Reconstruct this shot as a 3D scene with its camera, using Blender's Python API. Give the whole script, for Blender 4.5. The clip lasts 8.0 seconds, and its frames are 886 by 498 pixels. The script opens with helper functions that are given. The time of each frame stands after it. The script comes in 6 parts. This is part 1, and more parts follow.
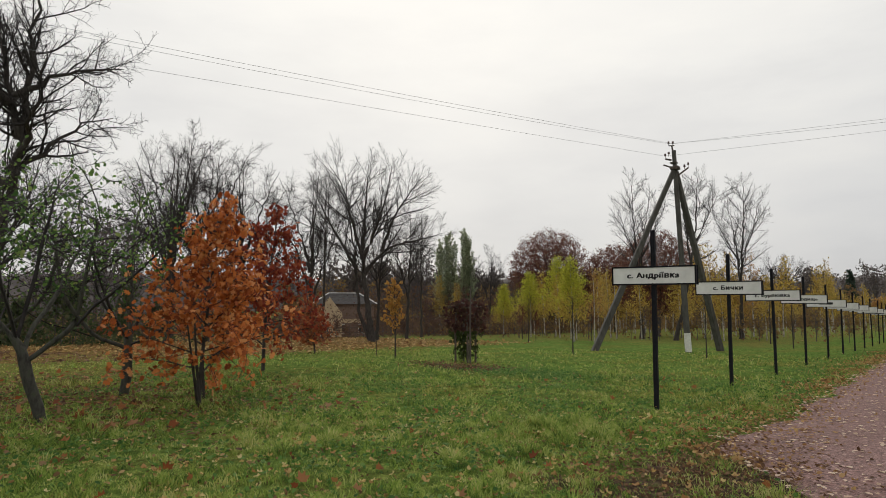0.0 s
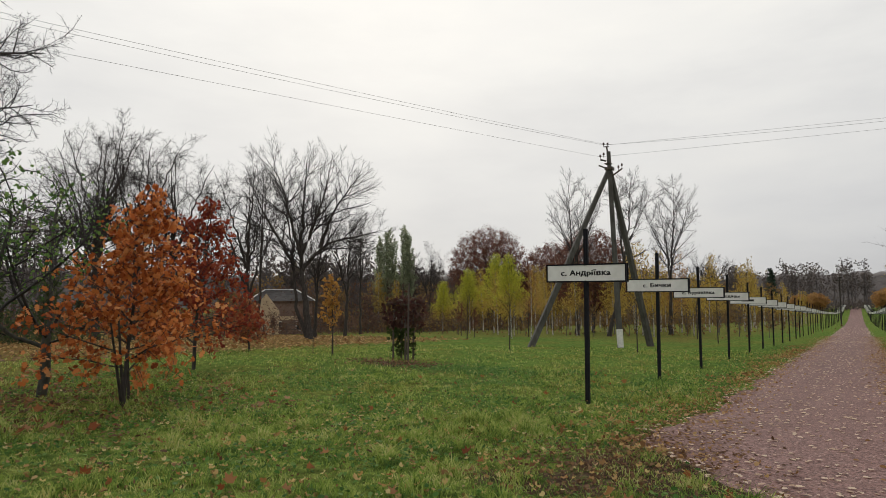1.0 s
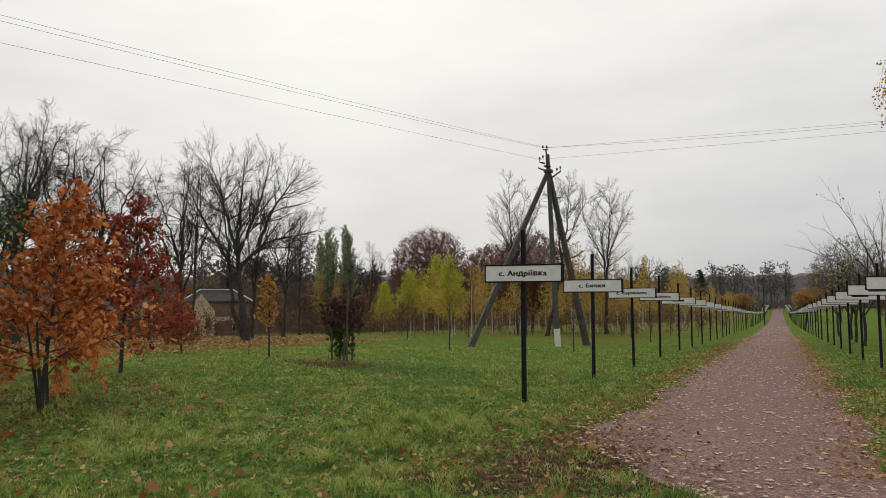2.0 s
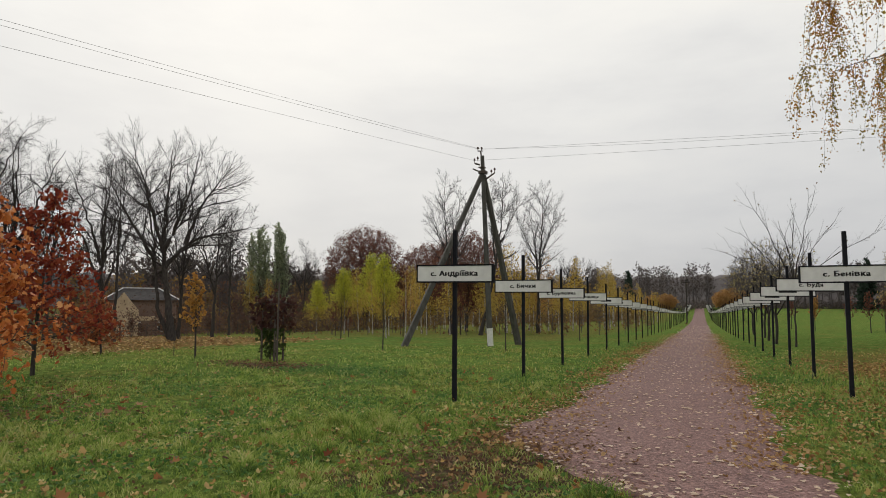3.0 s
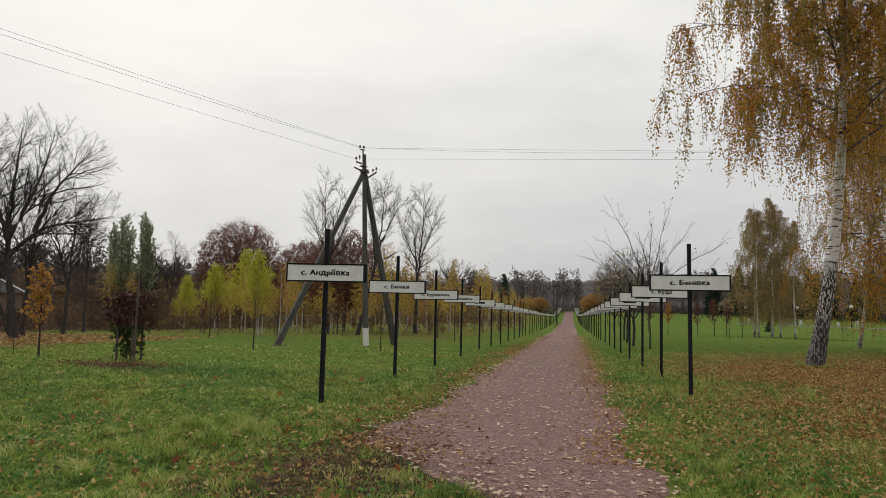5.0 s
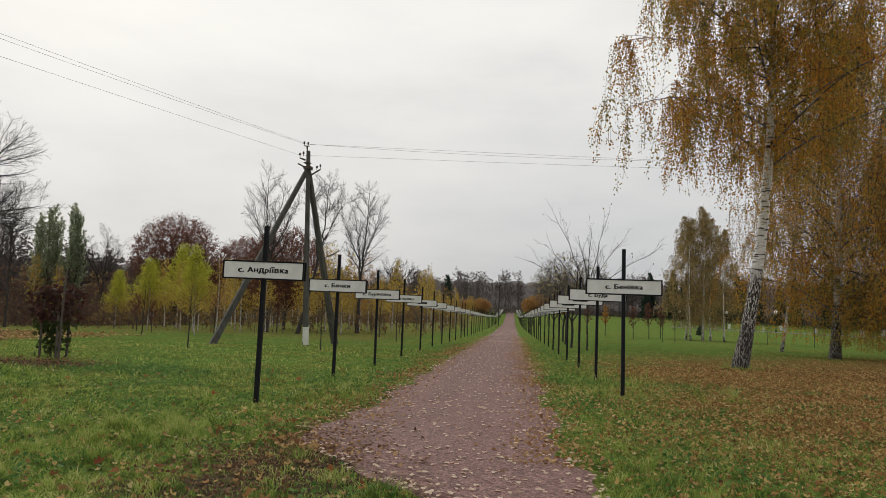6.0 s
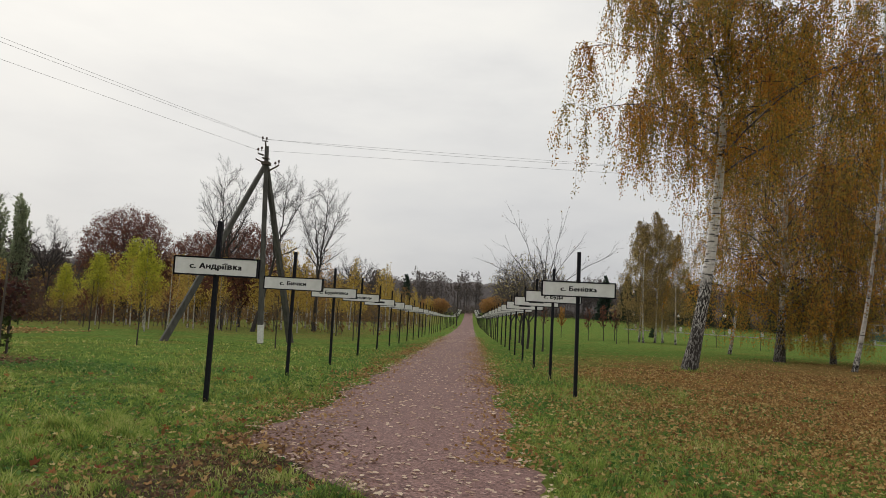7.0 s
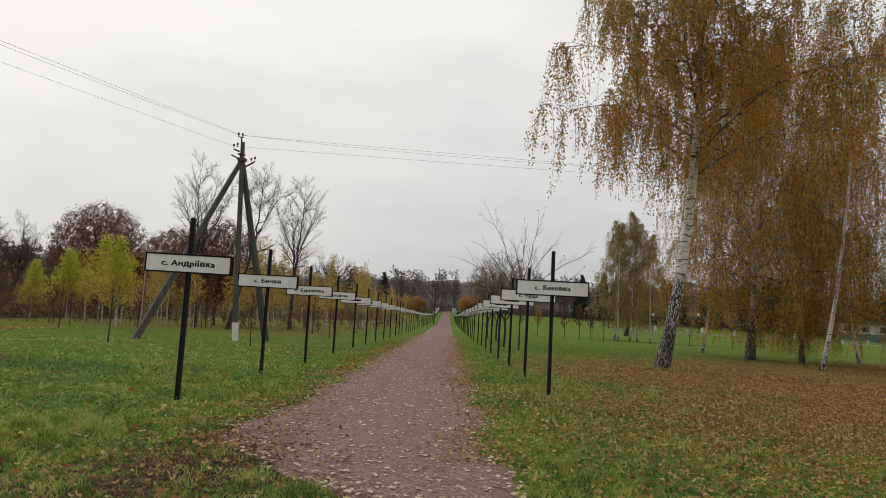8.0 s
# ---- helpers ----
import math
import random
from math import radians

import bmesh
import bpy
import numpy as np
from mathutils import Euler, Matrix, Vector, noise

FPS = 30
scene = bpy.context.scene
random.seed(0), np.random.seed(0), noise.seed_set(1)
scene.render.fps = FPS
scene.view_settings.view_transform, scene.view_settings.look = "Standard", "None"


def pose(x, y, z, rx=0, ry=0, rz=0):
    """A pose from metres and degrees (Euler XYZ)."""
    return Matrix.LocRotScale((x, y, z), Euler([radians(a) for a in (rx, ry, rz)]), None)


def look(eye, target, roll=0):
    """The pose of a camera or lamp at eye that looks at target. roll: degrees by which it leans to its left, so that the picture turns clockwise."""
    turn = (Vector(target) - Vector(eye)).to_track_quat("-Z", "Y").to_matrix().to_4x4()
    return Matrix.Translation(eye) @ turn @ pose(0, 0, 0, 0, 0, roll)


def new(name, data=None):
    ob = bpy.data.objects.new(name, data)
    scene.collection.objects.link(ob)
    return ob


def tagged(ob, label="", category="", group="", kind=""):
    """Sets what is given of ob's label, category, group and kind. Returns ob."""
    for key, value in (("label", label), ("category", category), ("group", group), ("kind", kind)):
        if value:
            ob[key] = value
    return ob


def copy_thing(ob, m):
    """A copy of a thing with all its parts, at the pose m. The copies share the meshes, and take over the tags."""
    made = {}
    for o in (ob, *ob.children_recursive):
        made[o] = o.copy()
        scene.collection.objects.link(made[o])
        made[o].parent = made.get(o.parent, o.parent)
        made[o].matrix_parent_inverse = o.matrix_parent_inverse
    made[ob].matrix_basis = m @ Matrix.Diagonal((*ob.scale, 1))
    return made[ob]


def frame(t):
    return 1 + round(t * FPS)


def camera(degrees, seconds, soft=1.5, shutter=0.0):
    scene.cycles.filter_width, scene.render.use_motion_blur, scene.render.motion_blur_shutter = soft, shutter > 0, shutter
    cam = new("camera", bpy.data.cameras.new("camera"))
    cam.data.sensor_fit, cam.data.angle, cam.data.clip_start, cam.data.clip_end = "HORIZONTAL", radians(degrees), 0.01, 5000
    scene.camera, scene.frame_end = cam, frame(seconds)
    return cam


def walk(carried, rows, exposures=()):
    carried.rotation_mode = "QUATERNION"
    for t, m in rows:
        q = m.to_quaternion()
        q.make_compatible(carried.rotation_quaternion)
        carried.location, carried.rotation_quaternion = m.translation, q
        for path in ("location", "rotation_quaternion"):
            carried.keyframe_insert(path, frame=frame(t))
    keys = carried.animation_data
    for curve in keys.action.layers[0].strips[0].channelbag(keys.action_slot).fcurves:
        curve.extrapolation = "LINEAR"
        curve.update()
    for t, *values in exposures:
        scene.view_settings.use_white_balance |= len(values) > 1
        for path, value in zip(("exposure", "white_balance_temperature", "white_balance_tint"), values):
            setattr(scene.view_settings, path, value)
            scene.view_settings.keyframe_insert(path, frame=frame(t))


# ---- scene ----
cam = camera(68.9, 8.0, soft=0.75)
PATH = [
    (0, (3.394, -9.396, 1.495), (2.17, -7.824, 1.668), 0.1),
    (0.5, (3.414, -9.373, 1.493), (2.261, -7.747, 1.66), -0.0),
    (1, (3.427, -9.353, 1.493), (2.353, -7.674, 1.657), 0.1),
    (1.5, (3.434, -9.32, 1.49), (2.431, -7.597, 1.655), 0.1),
    (3, (3.507, -9.29, 1.496), (2.769, -7.438, 1.66), 0.2),
    (3.5, (3.531, -9.274, 1.503), (2.869, -7.394, 1.668), 0.4),
    (4, (3.553, -9.249, 1.508), (2.983, -7.34, 1.673), 0.6),
    (4.5, (3.591, -9.237, 1.509), (3.111, -7.302, 1.675), 0.9),
    (6, (3.687, -9.257, 1.52), (3.468, -7.277, 1.693), 2.2),
    (6.5, (3.692, -9.276, 1.518), (3.54, -7.29, 1.693), 2.6),
    (7, (3.724, -9.24, 1.525), (3.629, -7.25, 1.703), 3.0),
    (7.5, (3.737, -9.223, 1.528), (3.688, -7.232, 1.708), 3.1),
    (8, (3.771, -9.268, 1.53), (3.744, -7.276, 1.706), 3.2),
]
walk(cam, [(t, look(eye, target, roll)) for t, eye, target, roll in PATH])

# ---------------------------------------------------------------- light
SUN_AZ, SUN_EL = radians(40), radians(30)  # west of the avenue's line, low behind the cloud
SUN_DIR = Vector((-math.sin(SUN_AZ) * math.cos(SUN_EL), math.cos(SUN_AZ) * math.cos(SUN_EL), math.sin(SUN_EL)))


def node(nt, kind, **inputs):
    n = nt.nodes.new(kind)
    for k, v in inputs.items():
        key = k.replace("_", " ")
        sock = n.inputs[int(k[1:])] if k[0] == "i" and k[1:].isdigit() else n.inputs[key]
        if hasattr(v, "is_output"):
            nt.links.new(v, sock)
        else:
            sock.default_value = v
    return n


def math_node(nt, op, a, b=0.0, clamp=False):
    n = nt.nodes.new("ShaderNodeMath")
    n.operation, n.use_clamp = op, clamp
    for i, v in enumerate((a, b)):
        if hasattr(v, "is_output"):
            nt.links.new(v, n.inputs[i])
        else:
            n.inputs[i].default_value = v
    return n.outputs[0]


def ramp(nt, fac, stops):
    n = nt.nodes.new("ShaderNodeValToRGB")
    els = n.color_ramp.elements
    while len(els) < len(stops):
        els.new(0.5)
    for e, (p, c) in zip(els, stops):
        e.position = p
        e.color = (*c, 1) if len(c) == 3 else c
    nt.links.new(fac, n.inputs[0])
    return n.outputs[0]


def mix(nt, fac, a, b, blend="MIX"):
    n = nt.nodes.new("ShaderNodeMix")
    n.data_type, n.blend_type = "RGBA", blend
    for i, v in ((0, fac), (6, a), (7, b)):
        if hasattr(v, "is_output"):
            nt.links.new(v, n.inputs[i])
        else:
            n.inputs[i].default_value = (*v, 1) if isinstance(v, tuple) and len(v) == 3 else v
    return n.outputs[2]


def step(nt, v, lo, hi):
    n = nt.nodes.new("ShaderNodeMapRange")
    n.interpolation_type = "SMOOTHSTEP"
    nt.links.new(v, n.inputs[0])
    n.inputs[1].default_value, n.inputs[2].default_value = lo, hi
    return n.outputs[0]


def noise_tex(nt, vec, scale, detail=4.0, rough=0.55, stretch=None):
    if stretch:
        m = nt.nodes.new("ShaderNodeMapping")
        m.inputs["Scale"].default_value = stretch
        nt.links.new(vec, m.inputs[0])
        vec = m.outputs[0]
    n = nt.nodes.new("ShaderNodeTexNoise")
    n.inputs["Scale"].default_value, n.inputs["Detail"].default_value, n.inputs["Roughness"].default_value = scale, detail, rough
    nt.links.new(vec, n.inputs["Vector"])
    return n.outputs["Fac"]


world = bpy.data.worlds.new("overcast_sky")
scene.world = world
world.use_nodes = True
wt = world.node_tree
wt.nodes.clear()
sky = wt.nodes.new("ShaderNodeTexSky")
sky.sky_type, sky.sun_disc, sky.sun_elevation, sky.sun_rotation = "NISHITA", False, SUN_EL, 2 * math.pi - SUN_AZ
w_dir = wt.nodes.new("ShaderNodeTexCoord").outputs["Generated"]
w_z = node(wt, "ShaderNodeSeparateXYZ", i0=w_dir).outputs[2]
cloud = noise_tex(wt, w_dir, 2.0, 6, 0.55, (1.0, 1.0, 3.4))
cloud = ramp(wt, cloud, [(0.3, (0.76, 0.765, 0.785)), (0.5, (0.9, 0.9, 0.9)), (0.7, (1.0, 0.99, 0.965))])
height = ramp(wt, math_node(wt, "MAXIMUM", w_z, 0.0), [(0.0, (0.62, 0.622, 0.635)), (0.12, (0.715, 0.713, 0.715)), (0.33, (0.925, 0.915, 0.888)), (0.9, (1.12, 1.1, 1.065))])
cloud = mix(wt, 1.0, cloud, height, "MULTIPLY")
dotn = wt.nodes.new("ShaderNodeVectorMath")
dotn.operation = "DOT_PRODUCT"
wt.links.new(w_dir, dotn.inputs[0])
dotn.inputs[1].default_value = SUN_DIR
glow = math_node(wt, "POWER", math_node(wt, "MAXIMUM", dotn.outputs["Value"], 0.0), 6.0)
cloud = mix(wt, math_node(wt, "MULTIPLY", glow, 0.36), cloud, (1.25, 1.2, 1.1))
bg_sky = node(wt, "ShaderNodeBackground", Color=sky.outputs[0], Strength=0.07)
bg_cloud = node(wt, "ShaderNodeBackground", Color=cloud, Strength=0.98)
w_mix = node(wt, "ShaderNodeMixShader", i0=0.95, i1=bg_sky.outputs[0], i2=bg_cloud.outputs[0])
w_out = wt.nodes.new("ShaderNodeOutputWorld")
wt.links.new(w_mix.outputs[0], w_out.inputs[0])

sun_data = bpy.data.lights.new("sun", "SUN")
sun_data.energy, sun_data.angle, sun_data.color = 1.3, radians(25), (1.0, 0.95, 0.87)
sun = new("sun", sun_data)
sun.matrix_world = look(SUN_DIR * 80, (0, 0, 0))


# ---------------------------------------------------------------- materials
def surface(name, stops, scale=3.0, detail=5, rough=0.85, bump=0.3, bump_scale=30.0, vary="", leaf=0.0, stretch=None, metal=0.0, stain=0.35, stain_scale=0.6, dist=0.01):
    """A surface with colour grain, large stains and fine relief. vary: 'island' or 'thing' picks the colour piece by piece."""
    m = bpy.data.materials.new(name)
    m.use_nodes = True
    nt = m.node_tree
    nt.nodes.clear()
    co = nt.nodes.new("ShaderNodeTexCoord").outputs["Object"]
    grain = noise_tex(nt, co, scale, detail, 0.6, stretch)
    if vary == "island":
        pick = nt.nodes.new("ShaderNodeNewGeometry").outputs["Random Per Island"]
        fac = math_node(nt, "ADD", math_node(nt, "MULTIPLY", pick, 0.8), math_node(nt, "MULTIPLY", grain, 0.25), True)
    elif vary == "patch":
        pick = nt.nodes.new("ShaderNodeNewGeometry").outputs["Random Per Island"]
        fac = math_node(nt, "ADD", math_node(nt, "MULTIPLY", pick, 0.5), math_node(nt, "MULTIPLY", step(nt, noise_tex(nt, co, 0.75, 3), 0.36, 0.64), 0.5), True)
    elif vary == "turf":
        pick = nt.nodes.new("ShaderNodeNewGeometry").outputs["Random Per Island"]
        tuft = math_node(nt, "MULTIPLY", step(nt, noise_tex(nt, co, 7.0, 4, 0.65), 0.4, 0.6), 0.42)
        sward = math_node(nt, "MULTIPLY", step(nt, noise_tex(nt, co, 1.5, 5, 0.65), 0.4, 0.62), 0.32)
        fac = math_node(nt, "ADD", math_node(nt, "MULTIPLY", pick, 0.36), math_node(nt, "ADD", tuft, sward), True)
    elif vary == "thing":
        pick = nt.nodes.new("ShaderNodeObjectInfo").outputs["Random"]
        fac = math_node(nt, "ADD", math_node(nt, "MULTIPLY", pick, 0.5), math_node(nt, "MULTIPLY", grain, 0.55), True)
    else:
        fac = grain
    col = ramp(nt, fac, stops)
    big = noise_tex(nt, co, stain_scale, 3)
    col = mix(nt, math_node(nt, "MULTIPLY", step(nt, big, 0.4, 0.75), stain), col, mix(nt, 1.0, col, (0.55, 0.52, 0.5), "MULTIPLY"))
    p = node(nt, "ShaderNodeBsdfPrincipled", Base_Color=col, Roughness=rough, Metallic=metal)
    p.inputs["Specular IOR Level"].default_value = 0.15 if leaf else 0.2
    if bump:
        fine = noise_tex(nt, co, bump_scale, 4, 0.6, stretch)
        b = node(nt, "ShaderNodeBump", Height=fine, Strength=bump, Distance=dist)
        nt.links.new(b.outputs[0], p.inputs["Normal"])
    out = nt.nodes.new("ShaderNodeOutputMaterial")
    if leaf:
        tr = node(nt, "ShaderNodeBsdfTranslucent", Color=col)
        ms = node(nt, "ShaderNodeMixShader", i0=leaf, i1=p.outputs[0], i2=tr.outputs[0])
        nt.links.new(ms.outputs[0], out.inputs[0])
    else:
        nt.links.new(p.outputs[0], out.inputs[0])
    return m


def foliage(name, *cols, vary="island", thin=0.47):
    n = len(cols)
    return surface(name, [(i / max(1, n - 1), c) for i, c in enumerate(cols)], scale=2.0, vary=vary, leaf=thin, rough=0.7, bump=0, stain=0.2, stain_scale=1.5)


M_GRASS = foliage("grass_blades", (0.026, 0.056, 0.018), (0.09, 0.158, 0.034), (0.22, 0.315, 0.058), (0.37, 0.435, 0.115), (0.56, 0.52, 0.24), vary="turf", thin=0.42)
M_DRYGRASS = foliage("dry_grass_blades", (0.05, 0.065, 0.02), (0.175, 0.195, 0.042), (0.36, 0.36, 0.09), (0.58, 0.5, 0.22), vary="turf", thin=0.4)
M_WEED = foliage("weed_leaves", (0.028, 0.075, 0.02), (0.06, 0.14, 0.032), (0.11, 0.22, 0.05), (0.2, 0.3, 0.09))
M_LITTER = foliage("fallen_leaves", (0.075, 0.038, 0.02), (0.17, 0.086, 0.036), (0.3, 0.165, 0.062), (0.44, 0.29, 0.115), (0.6, 0.44, 0.21))
M_PALE = foliage("pale_fallen_leaves", (0.42, 0.29, 0.2), (0.58, 0.44, 0.33), (0.72, 0.59, 0.47), (0.77, 0.64, 0.47))
M_TAN = foliage("tan_fallen_leaves", (0.16, 0.08, 0.035), (0.29, 0.16, 0.07), (0.42, 0.26, 0.12), (0.54, 0.38, 0.2))
M_DARKLEAF = foliage("crumbled_brown_leaves", (0.06, 0.032, 0.02), (0.12, 0.065, 0.036), (0.2, 0.115, 0.06), (0.32, 0.2, 0.11))
M_LEAFMIX = foliage("mixed_fallen_leaves", (0.14, 0.06, 0.024), (0.29, 0.14, 0.05), (0.42, 0.245, 0.09), (0.58, 0.42, 0.2))
M_STRAWLEAF = foliage("straw_coloured_leaves", (0.3, 0.18, 0.07), (0.46, 0.3, 0.11), (0.58, 0.44, 0.18), (0.64, 0.54, 0.3))
M_MAPLE = foliage("red_fallen_leaves", (0.12, 0.03, 0.015), (0.26, 0.08, 0.03), (0.36, 0.15, 0.06), (0.34, 0.2, 0.11))
M_OAK = foliage("orange_oak_leaves", (0.09, 0.024, 0.014), (0.33, 0.085, 0.026), (0.52, 0.155, 0.042), (0.62, 0.23, 0.07), (0.7, 0.38, 0.17), thin=0.36)
M_RUSTOAK = foliage("rusty_oak_leaves", (0.15, 0.055, 0.035), (0.26, 0.09, 0.045), (0.36, 0.14, 0.06), (0.42, 0.22, 0.11))
M_REDOAK = foliage("crimson_oak_leaves", (0.1, 0.02, 0.016), (0.2, 0.035, 0.022), (0.3, 0.065, 0.032), (0.34, 0.11, 0.045))
M_APPLE = foliage("apple_leaves", (0.028, 0.062, 0.02), (0.052, 0.104, 0.03), (0.085, 0.16, 0.043), (0.15, 0.25, 0.062), (0.21, 0.24, 0.075), thin=0.4)
M_BIRCH = foliage("birch_leaves", (0.15, 0.15, 0.045), (0.28, 0.23, 0.052), (0.45, 0.275, 0.048), (0.53, 0.24, 0.038), (0.42, 0.165, 0.034), vary="patch", thin=0.47)
M_BIRCHG = foliage("green_gold_birch_leaves", (0.28, 0.21, 0.06), (0.42, 0.3, 0.08), (0.48, 0.33, 0.085), (0.34, 0.32, 0.09))
M_YELLOW = foliage("yellow_birch_leaves", (0.13, 0.15, 0.03), (0.34, 0.36, 0.05), (0.54, 0.54, 0.06), (0.62, 0.57, 0.08))
M_GOLD = foliage("golden_birch_leaves", (0.16, 0.1, 0.035), (0.4, 0.26, 0.06), (0.56, 0.4, 0.09), (0.46, 0.4, 0.1))
M_RUSSET = foliage("russet_birch_leaves", (0.26, 0.13, 0.06), (0.38, 0.2, 0.07), (0.46, 0.27, 0.09), (0.3, 0.2, 0.08))
M_PALEGOLD = foliage("pale_gold_leaves", (0.24, 0.17, 0.06), (0.36, 0.28, 0.1), (0.46, 0.38, 0.16), (0.34, 0.32, 0.12))
M_RUST = foliage("rust_tree_leaves", (0.085, 0.042, 0.038), (0.135, 0.058, 0.046), (0.185, 0.076, 0.05), (0.25, 0.12, 0.066))
M_SAPLEAF = foliage("orange_brown_sapling_leaves", (0.26, 0.12, 0.04), (0.38, 0.19, 0.055), (0.48, 0.26, 0.07), (0.4, 0.27, 0.08))
M_POPLAR = foliage("poplar_leaves", (0.22, 0.28, 0.18), (0.3, 0.36, 0.22), (0.38, 0.42, 0.26), (0.42, 0.42, 0.26))
M_WOODS = foliage("woods_undergrowth", (0.07, 0.06, 0.06), (0.1, 0.082, 0.08), (0.13, 0.103, 0.092), (0.105, 0.1, 0.07))
M_SCRUB = foliage("scrub_leaves", (0.07, 0.048, 0.045), (0.115, 0.072, 0.06), (0.165, 0.09, 0.062), (0.115, 0.1, 0.056))
M_HEDGE = foliage("golden_scrub_leaves", (0.11, 0.075, 0.05), (0.17, 0.11, 0.058), (0.25, 0.155, 0.062), (0.19, 0.155, 0.066))
M_DARKHEDGE = foliage("dark_hedge_leaves", (0.03, 0.05, 0.026), (0.055, 0.08, 0.034), (0.08, 0.1, 0.045), (0.1, 0.085, 0.05))
M_PINE = foliage("pine_needles", (0.025, 0.042, 0.032), (0.038, 0.06, 0.044), (0.05, 0.075, 0.052))
M_BARK = surface("dark_bark", [(0.3, (0.03, 0.026, 0.024)), (0.7, (0.075, 0.066, 0.06))], 14, bump=0.8, bump_scale=22, stretch=(1, 1, 0.25), dist=0.03)
M_TWIG = surface("grey_brown_twigs", [(0.3, (0.026, 0.023, 0.023)), (0.7, (0.058, 0.051, 0.05))], 8, bump=0.2)
M_DARKTWIG = surface("dark_twigs", [(0.3, (0.018, 0.016, 0.016)), (0.7, (0.042, 0.037, 0.036))], 8, bump=0.2)
M_LIMB = surface("birch_limb_bark", [(0.35, (0.05, 0.042, 0.038)), (0.55, (0.16, 0.145, 0.13)), (0.75, (0.3, 0.28, 0.26))], 7, bump=0.3)
M_WOODTWIG = surface("woodland_twigs", [(0.3, (0.068, 0.06, 0.061)), (0.7, (0.115, 0.102, 0.103))], 8, bump=0.2)
M_APPLEBARK = surface("apple_bark", [(0.3, (0.03, 0.029, 0.025)), (0.55, (0.07, 0.068, 0.058)), (0.75, (0.06, 0.075, 0.04))], 18, bump=0.9, bump_scale=40, stretch=(1, 1, 0.4), dist=0.02)
M_CONCRETE = surface("weathered_concrete", [(0.25, (0.055, 0.053, 0.05)), (0.6, (0.105, 0.102, 0.094)), (0.8, (0.15, 0.145, 0.135))], 9, bump=0.35, bump_scale=60, stretch=(1, 1, 0.3))
M_WHITEWASH = surface("whitewash", [(0.3, (0.55, 0.54, 0.51)), (0.7, (0.78, 0.77, 0.74))], 12, bump=0.3)
M_BLACK = surface("black_paint", [(0.3, (0.006, 0.006, 0.009)), (0.7, (0.013, 0.013, 0.018))], 20, rough=0.75, bump=0.15, bump_scale=90)
M_PLATE = surface("white_enamel", [(0.3, (0.64, 0.64, 0.62)), (0.7, (0.76, 0.755, 0.735))], 5, rough=0.45, bump=0.06, stain=0.18, stain_scale=3)
M_LETTER = surface("black_lettering", [(0.3, (0.015, 0.015, 0.017)), (0.7, (0.025, 0.025, 0.027))], 20, rough=0.6, bump=0)
M_STEEL = surface("rusty_steel", [(0.3, (0.06, 0.05, 0.045)), (0.7, (0.14, 0.11, 0.09))], 16, rough=0.6, metal=0.5)
M_PORCELAIN = surface("brown_porcelain", [(0.3, (0.05, 0.03, 0.025)), (0.7, (0.09, 0.05, 0.04))], 9, rough=0.25, bump=0)
M_WIRE = surface("aluminium_wire", [(0.3, (0.16, 0.16, 0.17)), (0.7, (0.26, 0.26, 0.27))], 9, rough=0.5, metal=0.6, bump=0)
M_PLASTER = surface("tan_plaster", [(0.3, (0.44, 0.34, 0.22)), (0.7, (0.58, 0.46, 0.31))], 2, bump=0.3)
M_SLATE = surface("grey_asbestos_roof", [(0.3, (0.085, 0.08, 0.08)), (0.7, (0.14, 0.13, 0.13))], 2, bump=0.4, bump_scale=12)
M_TRIM = surface("white_trim", [(0.3, (0.6, 0.6, 0.6)), (0.7, (0.76, 0.76, 0.75))], 6, bump=0.1)
M_GLASS = surface("dark_window_glass", [(0.3, (0.02, 0.025, 0.03)), (0.7, (0.05, 0.055, 0.06))], 2, rough=0.08, bump=0)
M_BRICK = surface("grey_brown_wall", [(0.3, (0.15, 0.105, 0.088)), (0.7, (0.22, 0.155, 0.128))], 4, bump=0.3)
M_WOOD = surface("weathered_wood", [(0.3, (0.07, 0.055, 0.05)), (0.7, (0.14, 0.115, 0.1))], 6, bump=0.5, stretch=(1, 1, 0.2))
M_GLOBE = surface("milk_glass", [(0.3, (0.72, 0.72, 0.71)), (0.7, (0.8, 0.8, 0.79))], 3, rough=0.2, bump=0, stain=0.05)
M_STONE = surface("pale_granite", [(0.3, (0.42, 0.42, 0.41)), (0.7, (0.6, 0.6, 0.58))], 5, bump=0.2)
M_PAVE = surface("pale_paving", [(0.3, (0.2, 0.2, 0.195)), (0.7, (0.3, 0.3, 0.29))], 3, bump=0.2)
M_GREENROOF = surface("green_panel", [(0.3, (0.06, 0.13, 0.1)), (0.7, (0.1, 0.19, 0.15))], 3, bump=0.1)
M_EARTH = surface("dark_hill", [(0.35, (0.085, 0.075, 0.075)), (0.65, (0.14, 0.125, 0.122))], 0.12, bump=0.5, bump_scale=1.0)


